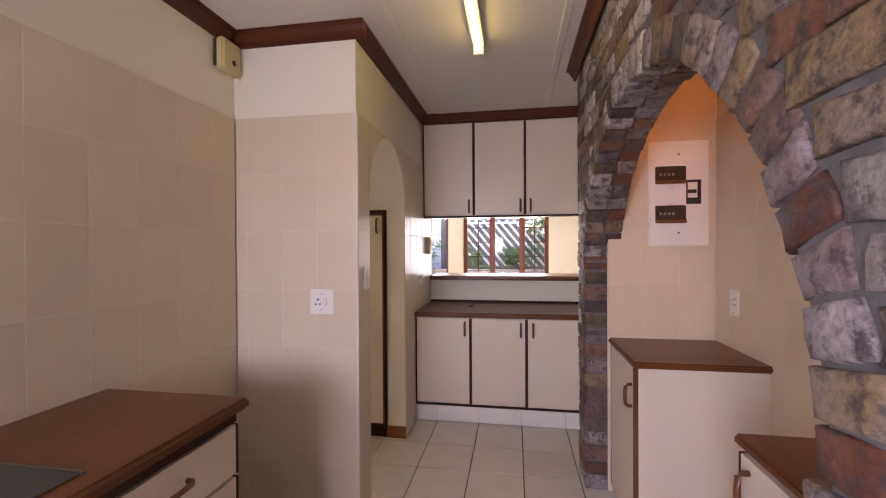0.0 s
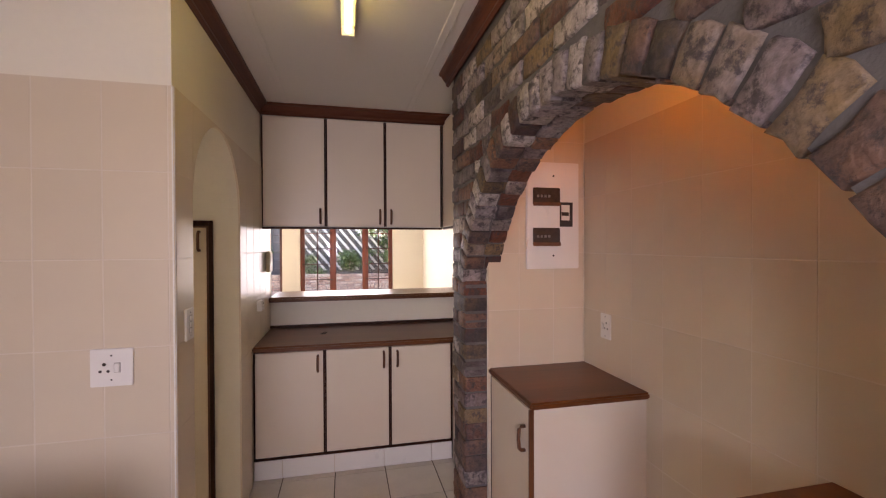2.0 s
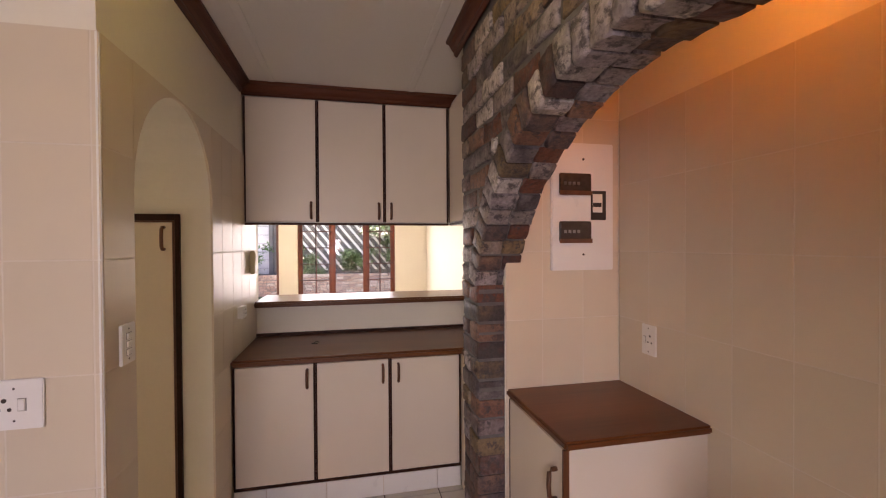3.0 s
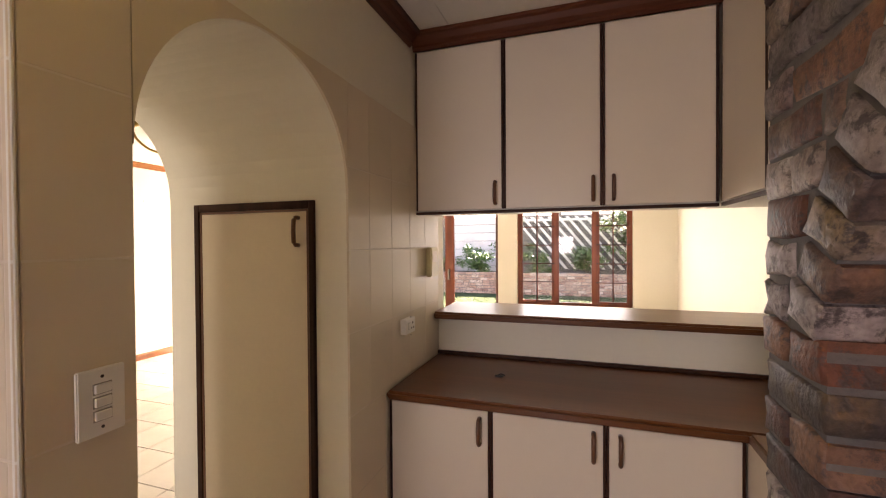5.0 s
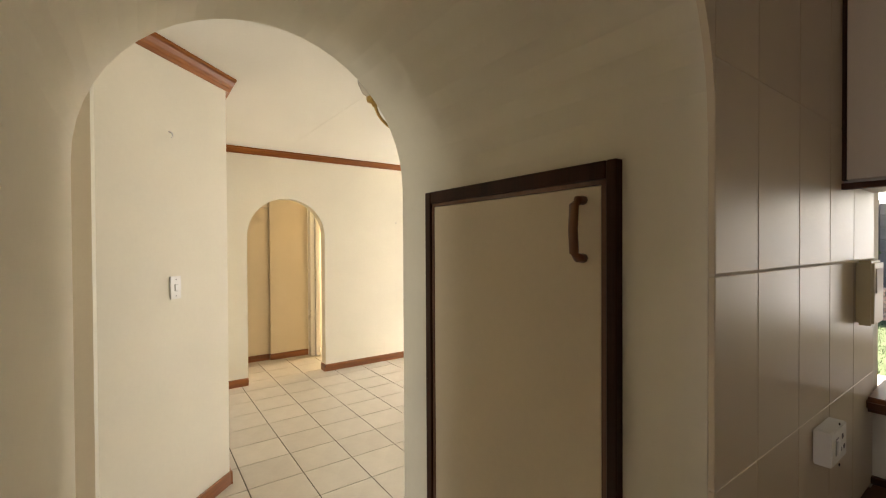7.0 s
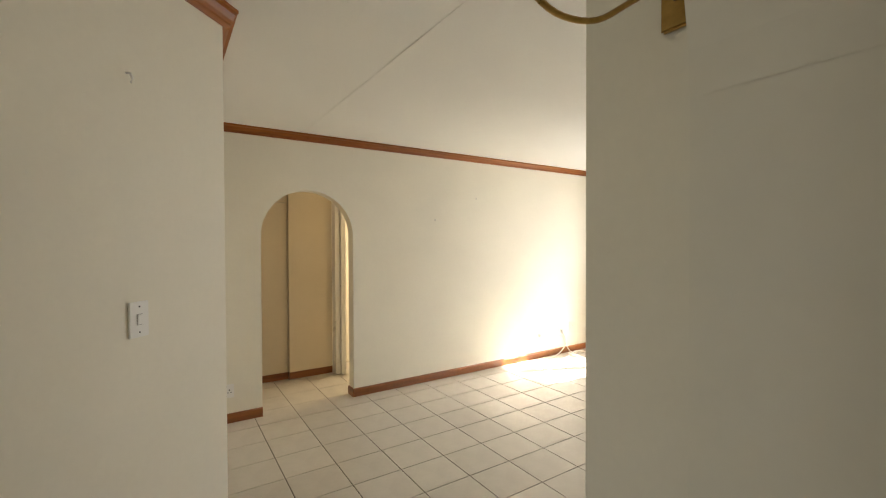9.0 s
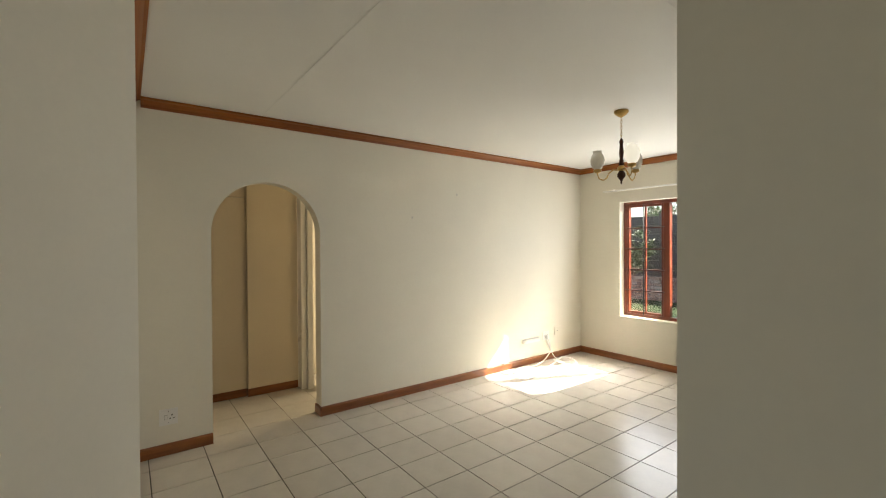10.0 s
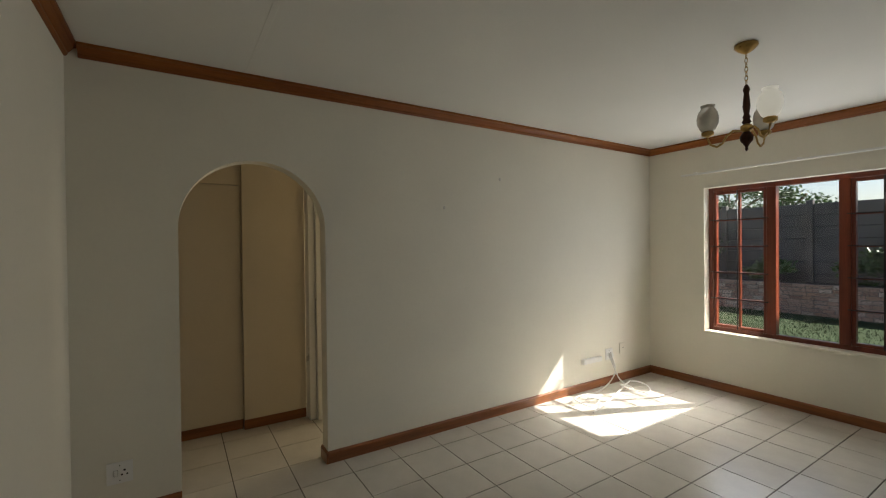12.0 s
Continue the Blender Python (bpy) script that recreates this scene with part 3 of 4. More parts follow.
def plate(name, label, cat, origin, u, nrm, w, h, switches=(), holes=(), th=0.009, material=None):
    """A wall plate in its own plane: u along the wall, z up, nrm out of the wall."""
    u, nrm = Vector(u), Vector(nrm)
    up = Vector((0, 0, 1))
    base = new(name)
    tagged(base, label, cat)
    base.matrix_world = Matrix.Translation(origin) @ Matrix((u, nrm, up)).transposed().to_4x4()
    part("plate", box(-w / 2, w / 2, 0.0, th, -h / 2, h / 2, 0.002, seg=2), material or PLASTIC, base)
    for a, b, ww, hh in switches:
        part("rocker", box(a - ww / 2, a + ww / 2, th, th + 0.005, b - hh / 2, b + hh / 2, 0.0015), PLASTIC, base)
        part("surround", box(a - ww / 2 - 0.002, a + ww / 2 + 0.002, th - 0.001, th + 0.0008, b - hh / 2 - 0.002, b + hh / 2 + 0.002), SCREW, base)
    for a, b, r in holes:
        hb = bmesh.new()
        bmesh.ops.create_cone(hb, cap_ends=True, segments=12, radius1=r, radius2=r, depth=0.0016, matrix=Matrix.Translation((a, th, b)) @ Matrix.Rotation(math.pi / 2, 4, "X"))
        part("socket_hole", hb, DARK, base)
    return base


SOCK = dict(switches=((0.018, 0.0, 0.016, 0.03),), holes=((-0.022, 0.012, 0.006), (-0.034, -0.012, 0.005), (-0.010, -0.012, 0.005), (0.0, 0.042, 0.003), (0.0, -0.042, 0.003)))
plate("wall_socket", "white square socket plate with a switch on wall tiles", "socket", (-0.105, 1.989, 1.145), (1, 0, 0), (0, -1, 0), 0.13, 0.13, **SOCK)
plate("wall_socket", "white upright socket plate on the nook's tiled wall", "socket", (NX - 0.011, 2.255, 1.14), (0, 1, 0), (-1, 0, 0), 0.085, 0.13,
      switches=((0.022, 0.0, 0.012, 0.025),), holes=((-0.01, 0.018, 0.005), (-0.02, -0.01, 0.004), (0.002, -0.01, 0.004), (0, 0.05, 0.003), (0, -0.05, 0.003)))
plate("light_switch", "white four-way light switch beside the archway", "switch", (WX + 0.011, 2.108, 1.265), (0, -1, 0), (1, 0, 0), 0.08, 0.12,
      switches=((0, 0.024, 0.028, 0.016), (0, 0.0, 0.028, 0.016), (0, -0.024, 0.028, 0.016)), holes=((0, 0.045, 0.003), (0, -0.045, 0.003)))
plate("wall_socket", "small white socket with a plug above the worktop", "socket", (WX + 0.011, 3.46, 1.15), (0, -1, 0), (1, 0, 0), 0.11, 0.07, **SOCK, th=0.03)
plate("light_switch", "white one-way light switch on a cream wall", "switch", (SX + 0.31, SY - 0.31, 1.335), (0.707, -0.707, 0), (0.707, 0.707, 0), 0.075, 0.125,
      switches=((0, 0.0, 0.018, 0.035),), holes=((0, 0.045, 0.003), (0, -0.045, 0.003)))
plate("wall_socket", "white square socket plate low on a cream wall", "socket", (LW, 2.965, 0.285), (0, -1, 0), (1, 0, 0), 0.12, 0.12, **SOCK)
plate("wall_socket", "white socket plate above the skirting by the window", "socket", (LW, 7.28, 0.33), (0, -1, 0), (1, 0, 0), 0.12, 0.12, **SOCK)
plate("phone_point", "flat cream telephone point beside a socket", "socket", (LW, 7.52, 0.37), (0, -1, 0), (1, 0, 0), 0.12, 0.12, holes=((0, 0, 0.006),), material=PAINT)
hook = empty("wall_hook", "small pale screw hook in a cream wall", "hook")
part("shank", tube([(SX + 0.33 + a, SY - 0.33 + a, 2.17 + b) for a, b in ((0, 0.015), (0.012, 0.012), (0.018, -0.006), (0.012, -0.02))], 0.004), PLASTIC, hook, smooth=True)

db = empty("distribution_board", "white steel distribution board with two smoked windows", "fuse box")
part("cover", box(1.652, 1.966, 2.452, 2.471, 1.432, 2.02, 0.004, seg=2), PLASTIC, db)
for z in (1.83, 1.61):
    w = part("breaker_window", box(1.685, 1.845, 2.438, 2.4515, z - 0.048, z + 0.048, 0.004, seg=2), SMOKED, db, "smoked brown breaker window")
    part("lip", box(1.683, 1.847, 2.434, 2.4375, z - 0.052, z - 0.032, 0.001), HANDLE, w)
    for k in range(4):
        part("breaker", box(1.705 + 0.022 * k, 1.718 + 0.022 * k, 2.4355, 2.4378, z - 0.006, z + 0.008), SCREW, w)
part("cut_out", box(1.848, 1.925, 2.448, 2.4515, 1.665, 1.80), DARK, db, "dark opening with loose wiring")
part("wiring_label", box(1.856, 1.905, 2.446, 2.4478, 1.70, 1.785), CEIL, db, "pale torn label")
part("wiring_bar", box(1.856, 1.90, 2.445, 2.4458, 1.725, 1.745), DARK, db)
for z in (1.945, 1.505):
    hb = bmesh.new()
    bmesh.ops.create_cone(hb, cap_ends=True, segments=10, radius1=0.006, radius2=0.005, depth=0.004, matrix=Matrix.Translation((1.81, 2.451, z)) @ Matrix.Rotation(math.pi / 2, 4, "X"))
    part("screw", hb, DARK, db)

al = empty("alarm_sensor", "yellowed plastic motion sensor high in the corner", "sensor")
al.matrix_world = pose(-0.615, 1.93, 2.44)
part("body", box(0.0, 0.05, -0.09, 0.06, -0.085, 0.085, 0.012, seg=3), YELLOWED, al)
part("side_bracket", box(-0.003, 0.012, -0.10, -0.09, -0.07, 0.07, 0.002), DARK, al)
part("upper_lens", lathe([(0.001, 0.0), (0.017, 0.003), (0.014, 0.008), (0.001, 0.01)], 14, at=(0.03, 0.0, 0.0)), DARK, al, "dark round lens", True).matrix_local = pose(0.02, 0, 0.03, 0, 90, 0)
part("lower_lens", lathe([(0.001, 0.0), (0.016, 0.003), (0.014, 0.008), (0.001, 0.01)], 14), DARK, al, "dark round lens", True).matrix_local = pose(0.05, -0.01, -0.03, 0, 90, 0)
al2 = empty("intercom", "yellowed plastic intercom at the end of the tiled wall", "intercom")
part("body", box(WX + 0.011, WX + 0.045, 3.74, 3.85, 1.36, 1.52, 0.006, seg=2), YELLOWED, al2)
part("grille", box(WX + 0.045, WX + 0.047, 3.76, 3.83, 1.44, 1.50), CLOSET, al2)

fl = empty("fluorescent_light", "bare fluorescent tube batten on the kitchen ceiling, switched on", "ceiling light")
part("batten", box(0.672, 0.738, 1.06, 2.30, KC - 0.04, KC - 0.001, 0.004), PLASTIC, fl)
part("tube_lamp", tube([(0.705, 1.09, KC - 0.06), (0.705, 2.27, KC - 0.06)], 0.017, 14), TUBE, fl, "glowing white tube", True)
for y in (1.065, 2.275):
    part("tube_holder", box(0.675, 0.735, y, y + 0.022, KC - 0.085, KC - 0.041, 0.004), PLASTIC, fl)
for x in (0.275, 1.165):
    tagged(link("ceiling_strip", box(x - 0.02, x + 0.02, -2.5, 3.55, KC - 0.008, KC - 0.0005, 0.003), CEIL), "painted cover strip over a ceiling board joint", "cover strip", "ceiling strips", "structure")
for b_ in (box(LW + 0.07, -1.932, 3.635, 3.665, LC - 0.0022, LC - 0.0005, 0.001), box(-1.925, -1.895, 4.2, LN - 0.07, LC - 0.0022, LC - 0.0005, 0.001)):
    tagged(link("ceiling_strip", b_, CEIL), "painted cover strip over a ceiling board joint", "cover strip", "ceiling strips", "structure")
nl = empty("nook_lamp", "warm bulb lamp on the nook's ceiling", "ceiling light")
part("base", lathe([(0.05, 0), (0.05, -0.02), (0.02, -0.04)], 16, at=(1.80, 1.45, KC - 0.001)), PLASTIC, nl, smooth=True)
part("bulb", lathe([(0.012, -0.04), (0.02, -0.06), (0.032, -0.09), (0.025, -0.12), (0.004, -0.13)], 16, at=(1.80, 1.45, KC)), WARM, nl, "glowing warm bulb", True)


# ---------- windows and door of the facade ----------


def facade_window(name, x0, x1, z0, z1, bars):
    """A three-light timber window: two side sashes with glazing bars, a plain middle light."""
    w = tagged(new(name), "red-brown timber window with glazing bars and burglar bars", "window", kind="structure")
    y0, y1 = LN + 0.10, LN + 0.17
    f = 0.045
    for a, b, c, d in ((x0, x0 + f, z0, z1), (x1 - f, x1, z0, z1), (x0 + f, x1 - f, z1 - f, z1), (x0 + f, x1 - f, z0, z0 + f)):
        part("window_frame", box(a, b, y0, y1, c, d, 0.004), RED_WOOD, w)
    w3 = (x1 - x0) / 3
    m1, m2 = x0 + w3 * 1.06, x1 - w3 * 0.94
    for m in (m1, m2):
        part("mullion", box(m - 0.04, m + 0.04, y0 - 0.004, y1, z0 + f, z1 - f, 0.004), RED_WOOD, w)
    for a, b in ((x0 + f, m1 - 0.04), (m2 + 0.04, x1 - f)):
        s = 0.028
        for p, q, c, d in ((a, a + s, z0 + f, z1 - f), (b - s, b, z0 + f, z1 - f), (a + s, b - s, z1 - f - s, z1 - f), (a + s, b - s, z0 + f, z0 + f + s)):
            part("sash", box(p, q, y0 + 0.008, y1 - 0.008, c, d, 0.003), RED_WOOD, w)
        h = (z1 - z0 - 2 * f - 2 * s)
        part("glazing_bar", box((a + b) / 2 - 0.009, (a + b) / 2 + 0.009, y0 + 0.02, y1 - 0.02, z0 + f + s, z1 - f - s), RED_WOOD, w)
        for k in range(1, 5):
            z = z0 + f + s + h * k / 5
            part("glazing_bar", box(a + s, b - s, y0 + 0.021, y1 - 0.021, z - 0.008, z + 0.008), RED_WOOD, w)
            part("burglar_bar", tube([(a - 0.02, y0 - 0.012, z + 0.004), (b + 0.02, y0 - 0.012, z + 0.004)], 0.005, 6), IRON, w, "black iron burglar bar", True)
        part("burglar_bar", tube([((a + b) / 2 - 0.004, y0 - 0.018, z0 + f), ((a + b) / 2 - 0.004, y0 - 0.018, z1 - f)], 0.005, 6), IRON, w, "black iron burglar bar", True)
        part("pane", box(a + s, b - s, y0 + 0.034, y0 + 0.038, z0 + f + s, z1 - f - s), GLASS, w).visible_shadow = False
    part("pane", box(m1 + 0.04, m2 - 0.04, y0 + 0.034, y0 + 0.038, z0 + f, z1 - f), GLASS, w).visible_shadow = False
    part("window_sill", box(x0 - 0.0, x1 + 0.0, LN - 0.012, y0 - 0.001, z0 - 0.018, z0 + 0.006, 0.004), PAINT, w)
    return w


facade_window("window_1", -4.15, -2.53, 0.60, 2.13, True)
facade_window("window_2", -0.09, 1.53, 0.60, 2.13, True)

dr = tagged(new("door_1"), "dark timber glazed patio door with an open leaf", "door", kind="structure")
y0, y1 = LN + 0.08, LN + 0.17
for a, b, c, d in ((-2.27, -2.20, 0.0, 2.15), (-0.43, -0.38, 0.0, 2.15), (-2.20, -0.43, 2.09, 2.15), (-2.20, -1.15, 0.0, 0.03)):
    part("door_frame", box(a, b, y0, y1, c, d, 0.004), DOOR_WOOD, dr)
for a, b, c, d in ((-2.199, -2.05, 0.031, 2.089), (-1.27, -1.12, 0.031, 2.089), (-2.05, -1.27, 1.96, 2.089), (-2.05, -1.27, 0.031, 0.26)):
    part("door_leaf", box(a, b, y0 + 0.02, y0 + 0.06, c, d, 0.004), RED_WOOD if a == -1.27 else DOOR_WOOD, dr)
part("pane", box(-2.05, -1.27, y0 + 0.037, y0 + 0.042, 0.26, 1.96), GLASS, dr).visible_shadow = False
part("door_handle", box(-1.215, -1.185, y0 - 0.03, y0 + 0.019, 0.95, 1.12, 0.006, seg=2), SCREW, dr, "metal lock handle")
part("threshold", box(-2.27, -0.38, LN + 0.0, LN + 0.26, -0.02, 0.008, 0.003), FLOOR, dr)

gate = empty("security_gate", "black expanding trellis security gate in front of the door", "gate")
gx0, gx1, ng = -2.24, -1.30, 9
step = (gx1 - gx0) / ng
for i in range(ng + 1):
    x = gx0 + i * step
    part("upright", box(x - 0.008, x + 0.008, LN + 0.005, LN + 0.017, 0.02, 2.08), IRON, gate)
for i in range(ng):
    x = gx0 + (i + 0.5) * step
    for z in (0.32, 0.86, 1.40, 1.84):
        for sg in (-1, 1):
            part("lattice_link", tube([(x + sg * step * (0.5 - 0.42 * math.sin(math.pi * k / 8) - 0.0), LN + 0.023 + 0.003 * sg, z - 0.10 + 0.20 * k / 8) for k in range(9)], 0.0055, 5), IRON, gate)
for z in (0.025, 2.085):
    part("track", box(-2.26, -0.40, LN + 0.0, LN + 0.035, z - 0.012, z + 0.012, 0.002), IRON, gate)

rail = empty("curtain_rail", "white double curtain track above the window", "curtain rail")
for y in (LN - 0.05, LN - 0.08):
    part("track", box(-4.35, 1.75, y, y + 0.012, 2.275, 2.292, 0.002), PLASTIC, rail)
for x in (-4.2, -3.3, -2.4, -1.3, -0.2, 0.8, 1.6):
    part("bracket", box(x - 0.012, x + 0.012, LN - 0.085, LN - 0.001, 2.293, 2.302), PLASTIC, rail)

# ---------- living room things ----------
ch = empty("chandelier", "brass and dark wood chandelier with three opal glass globes", "chandelier")
ch.location = (-2.88, 5.96, LC)
ch.scale = (0.9, 0.9, 1.08)
part("ceiling_rose", lathe([(0.062, 0.0), (0.064, -0.012), (0.045, -0.03), (0.018, -0.045), (0.006, -0.05)], 24), BRASS, ch, smooth=True)
for k in range(7):
    z = -0.06 - 0.023 * k
    ring = [(0.008 * math.cos(a) * (k % 2), 0.008 * math.cos(a) * (1 - k % 2), z + 0.016 * math.sin(a)) for a in [2 * math.pi * j / 10 for j in range(11)]]
    part("chain_link", tube(ring, 0.0022, 5), BRASS, ch, smooth=True)
part("stem", lathe([(0.004, -0.205), (0.012, -0.215), (0.02, -0.235), (0.014, -0.25), (0.017, -0.28), (0.021, -0.32), (0.014, -0.36), (0.022, -0.375), (0.016, -0.385), (0.026, -0.40), (0.016, -0.41)], 20), TRIM, ch, "dark turned wooden stem", True)
part("hub", lathe([(0.016, -0.41), (0.032, -0.42), (0.034, -0.44), (0.02, -0.452)], 20), BRASS, ch, smooth=True)
part("finial", lathe([(0.02, -0.452), (0.036, -0.475), (0.034, -0.495), (0.016, -0.515), (0.007, -0.53), (0.009, -0.54), (0.002, -0.55)], 20), TRIM, ch, "dark turned wooden finial", True)
for k in range(3):
    a = radians(205 + 120 * k)
    ca, sa = math.cos(a), math.sin(a)
    path = [(0.03, -0.43), (0.07, -0.425), (0.105, -0.45), (0.125, -0.485), (0.155, -0.50), (0.19, -0.485), (0.205, -0.45), (0.205, -0.415)]
    arm = part("arm", tube([(r * ca, r * sa, z - 0.012) for r, z in path], 0.006, 8), BRASS, ch, smooth=True)
    part("cup", lathe([(0.01, -0.425), (0.034, -0.415), (0.036, -0.40), (0.03, -0.395)], 18, at=(0.205 * ca, 0.205 * sa, -0.03)), BRASS, arm, smooth=True)
    part("globe", lathe([(r * 0.80, (z + 0.398) * 0.84 - 0.398) for r, z in ((0.03, -0.398), (0.055, -0.38), (0.074, -0.345), (0.078, -0.31), (0.068, -0.272), (0.05, -0.25), (0.044, -0.243), (0.05, -0.236), (0.052, -0.228), (0.046, -0.230), (0.040, -0.243), (0.01, -0.245))], 24, at=(0.205 * ca, 0.205 * sa, -0.03)), GLOW_OPAL if k == 1 else OPAL, arm, "glowing opal glass globe" if k == 1 else "opal glass globe", True)

# bracket lamp high on the passage wall
wl = empty("wall_light", "brass bracket wall lamp with an opal glass globe", "wall light", at=(-1.05, 3.43, 2.10))
part("backplate", box(-0.035, 0.035, -0.014, -0.001, -0.06, 0.06, 0.005, seg=2), BRASS, wl)
bracket = [(0.0, -0.013, 0.0), (-0.01, -0.06, 0.012), (-0.025, -0.13, -0.03), (-0.04, -0.22, -0.085), (-0.055, -0.31, -0.09), (-0.066, -0.375, -0.05), (-0.07, -0.40, 0.0)]
wl_arm = part("arm", tube(smooth_line(bracket, 5), 0.006, 8), BRASS, wl, smooth=True)
part("cup", lathe([(0.009, -0.006), (0.014, 0.006), (0.03, 0.012), (0.033, 0.026), (0.027, 0.03)], 18, at=(-0.07, -0.40, 0.0)), BRASS, wl_arm, smooth=True)
part("globe", lathe([(0.026, 0.03), (0.048, 0.045), (0.064, 0.08), (0.066, 0.11), (0.056, 0.14), (0.042, 0.158), (0.038, 0.163), (0.042, 0.17), (0.036, 0.168), (0.01, 0.16)], 24, at=(-0.07, -0.40, 0.0)), OPAL, wl_arm, "opal glass globe", True)

ps = empty("power_strip", "white plastic cable block above the timber skirting", "power strip")
part("body", box(LW + 0.001, LW + 0.045, 6.82, 7.12, 0.285, 0.335, 0.006, seg=2), PLASTIC, ps)
cab = empty("cable", "loose white extension cable coiled on the floor", "cable")
part("lead", tube(smooth_line([(LW + 0.04, 7.28, 0.31), (LW + 0.07, 7.30, 0.16), (LW + 0.08, 7.18, 0.05), (LW + 0.12, 6.95, 0.012), (LW + 0.10, 6.7, 0.012), (LW + 0.2, 6.5, 0.04), (LW + 0.35, 6.55, 0.012), (LW + 0.28, 6.75, 0.012), (LW + 0.18, 6.7, 0.012)]), 0.007, 8), CABLE, cab, smooth=True)
loop = [(LW + 0.07, 7.22, 0.3), (LW + 0.12, 7.3, 0.08), (LW + 0.22, 7.35, 0.012)]
for k in range(15):
    a = 2.4 * math.pi * k / 14
    loop.append((LW + 0.32 + 0.13 * math.cos(a + 2), 7.22 + 0.11 * math.sin(a + 2) + 0.01 * k, 0.014 + 0.05 * abs(math.sin(a * 0.7))))
loop += [(LW + 0.3, 6.95, 0.012), (LW + 0.38, 6.7, 0.012), (LW + 0.45, 6.45, 0.012)]
part("coil", tube(smooth_line(loop), 0.007, 8), CABLE, cab, smooth=True)
part("plug", box(LW + 0.012, LW + 0.05, 7.255, 7.305, 0.29, 0.345, 0.008, seg=2), CABLE, cab)
for y, z in ((5.15, 1.86), (5.75, 2.14)):
    nb = empty("wall_plug", "small plastic plug stuck in the cream wall", "wall plug")
    part("plug", box(LW, LW + 0.008, y - 0.008, y + 0.008, z - 0.012, z + 0.012, 0.002), CARC, nb)


def closet_front(name, label, x, y0, splits, z_split, z_top):
    c = empty(name, label, "closet")
    part("carcass", box(x - 0.28, x - 0.021, y0, splits[-1], 0.001, z_top), CARC, c)
    a = y0
    for b in splits:
        lower = part("closet_door", box(x - 0.02, x, a + 0.004, b - 0.004, 0.085, z_split - 0.003, 0.002), CLOSET, c)
        part("closet_door", box(x - 0.02, x, a + 0.004, b - 0.004, z_split + 0.003, z_top - 0.003, 0.002), CLOSET, c)
        part("stile", box(x - 0.006, x + 0.006, b - 0.0035, b + 0.0035, 0.085, z_top), CLOSET, lower)
        a = b
    part("plinth", box(x - 0.04, x - 0.005, y0, splits[-1], 0.002, 0.082), SKIRT, c, "brown timber plinth")
    return c


closet_front("hall_closet", "cream built-in closet with a brown plinth in the hall", -5.74, 2.2, (2.55, 3.13, 3.715), 2.07, 2.64)
tall = empty("hall_cupboard", "cream closet end panel beside the hall doorway", "closet")
part("panel", box(-5.98, -5.70, 3.722, 4.235, 0.085, 2.64, 0.003), CLOSET, tall)
part("plinth", box(-5.98, -5.705, 3.722, 4.235, 0.002, 0.084), SKIRT, tall, "brown timber plinth")
hf = tagged(new("door_2"), "white painted door frame at the hall's end", "door frame", kind="structure")
part("door_jamb", box(-5.72, -5.60, 4.242, 4.30, 0.0, 2.1, 0.004), PLASTIC, hf)
part("door_jamb", box(-5.66, -5.56, 4.302, 4.36, 0.0, 2.1, 0.004), PLASTIC, hf)
wall("wall_hall_side", box(-5.62, -5.45, 4.46, 4.50, 0, LC))
closet_front("passage_closet", "cream built-in closet in the passage beside the switch", -2.13, 0.2, (0.9, 1.5, 2.035), 2.085, 2.64)
tagged(link("timber_post", box(-2.19, -2.115, 2.04, 2.125, 0, 2.64, 0.002), CLOSET), "cream timber stile at the closet's edge", "stile")

# ---------- brick arch wall between kitchen and nook ----------
BX0, BX1 = 1.315, 1.505        # mortar faces of the wall
CY, CZ, RA, RB = 1.54, 1.08, 1.02, 0.94
RING = 0.115
TH0, TH1 = math.asin((1.36 - CZ) / RB), math.pi - math.asin((1.12 - CZ) / RB)   # from the far leg over the top to the near leg


def on_arch(th, grow=0.0):
    return CY + (RA + grow) * math.cos(th), CZ + (RB + grow) * math.sin(th)


core = [(-2.6, 0), (0.535, 0)] + [on_arch(TH1 + (TH0 - TH1) * i / 40, 0.012) for i in range(41)] + [(2.49, 1.36), (2.49, 0), (2.735, 0), (2.735, KC), (-2.6, KC)]
brick_wall = wall("wall_brick_arch", prism(core, "x", BX0, BX1 - 0.005), MORTAR)
rng = random.Random(7)


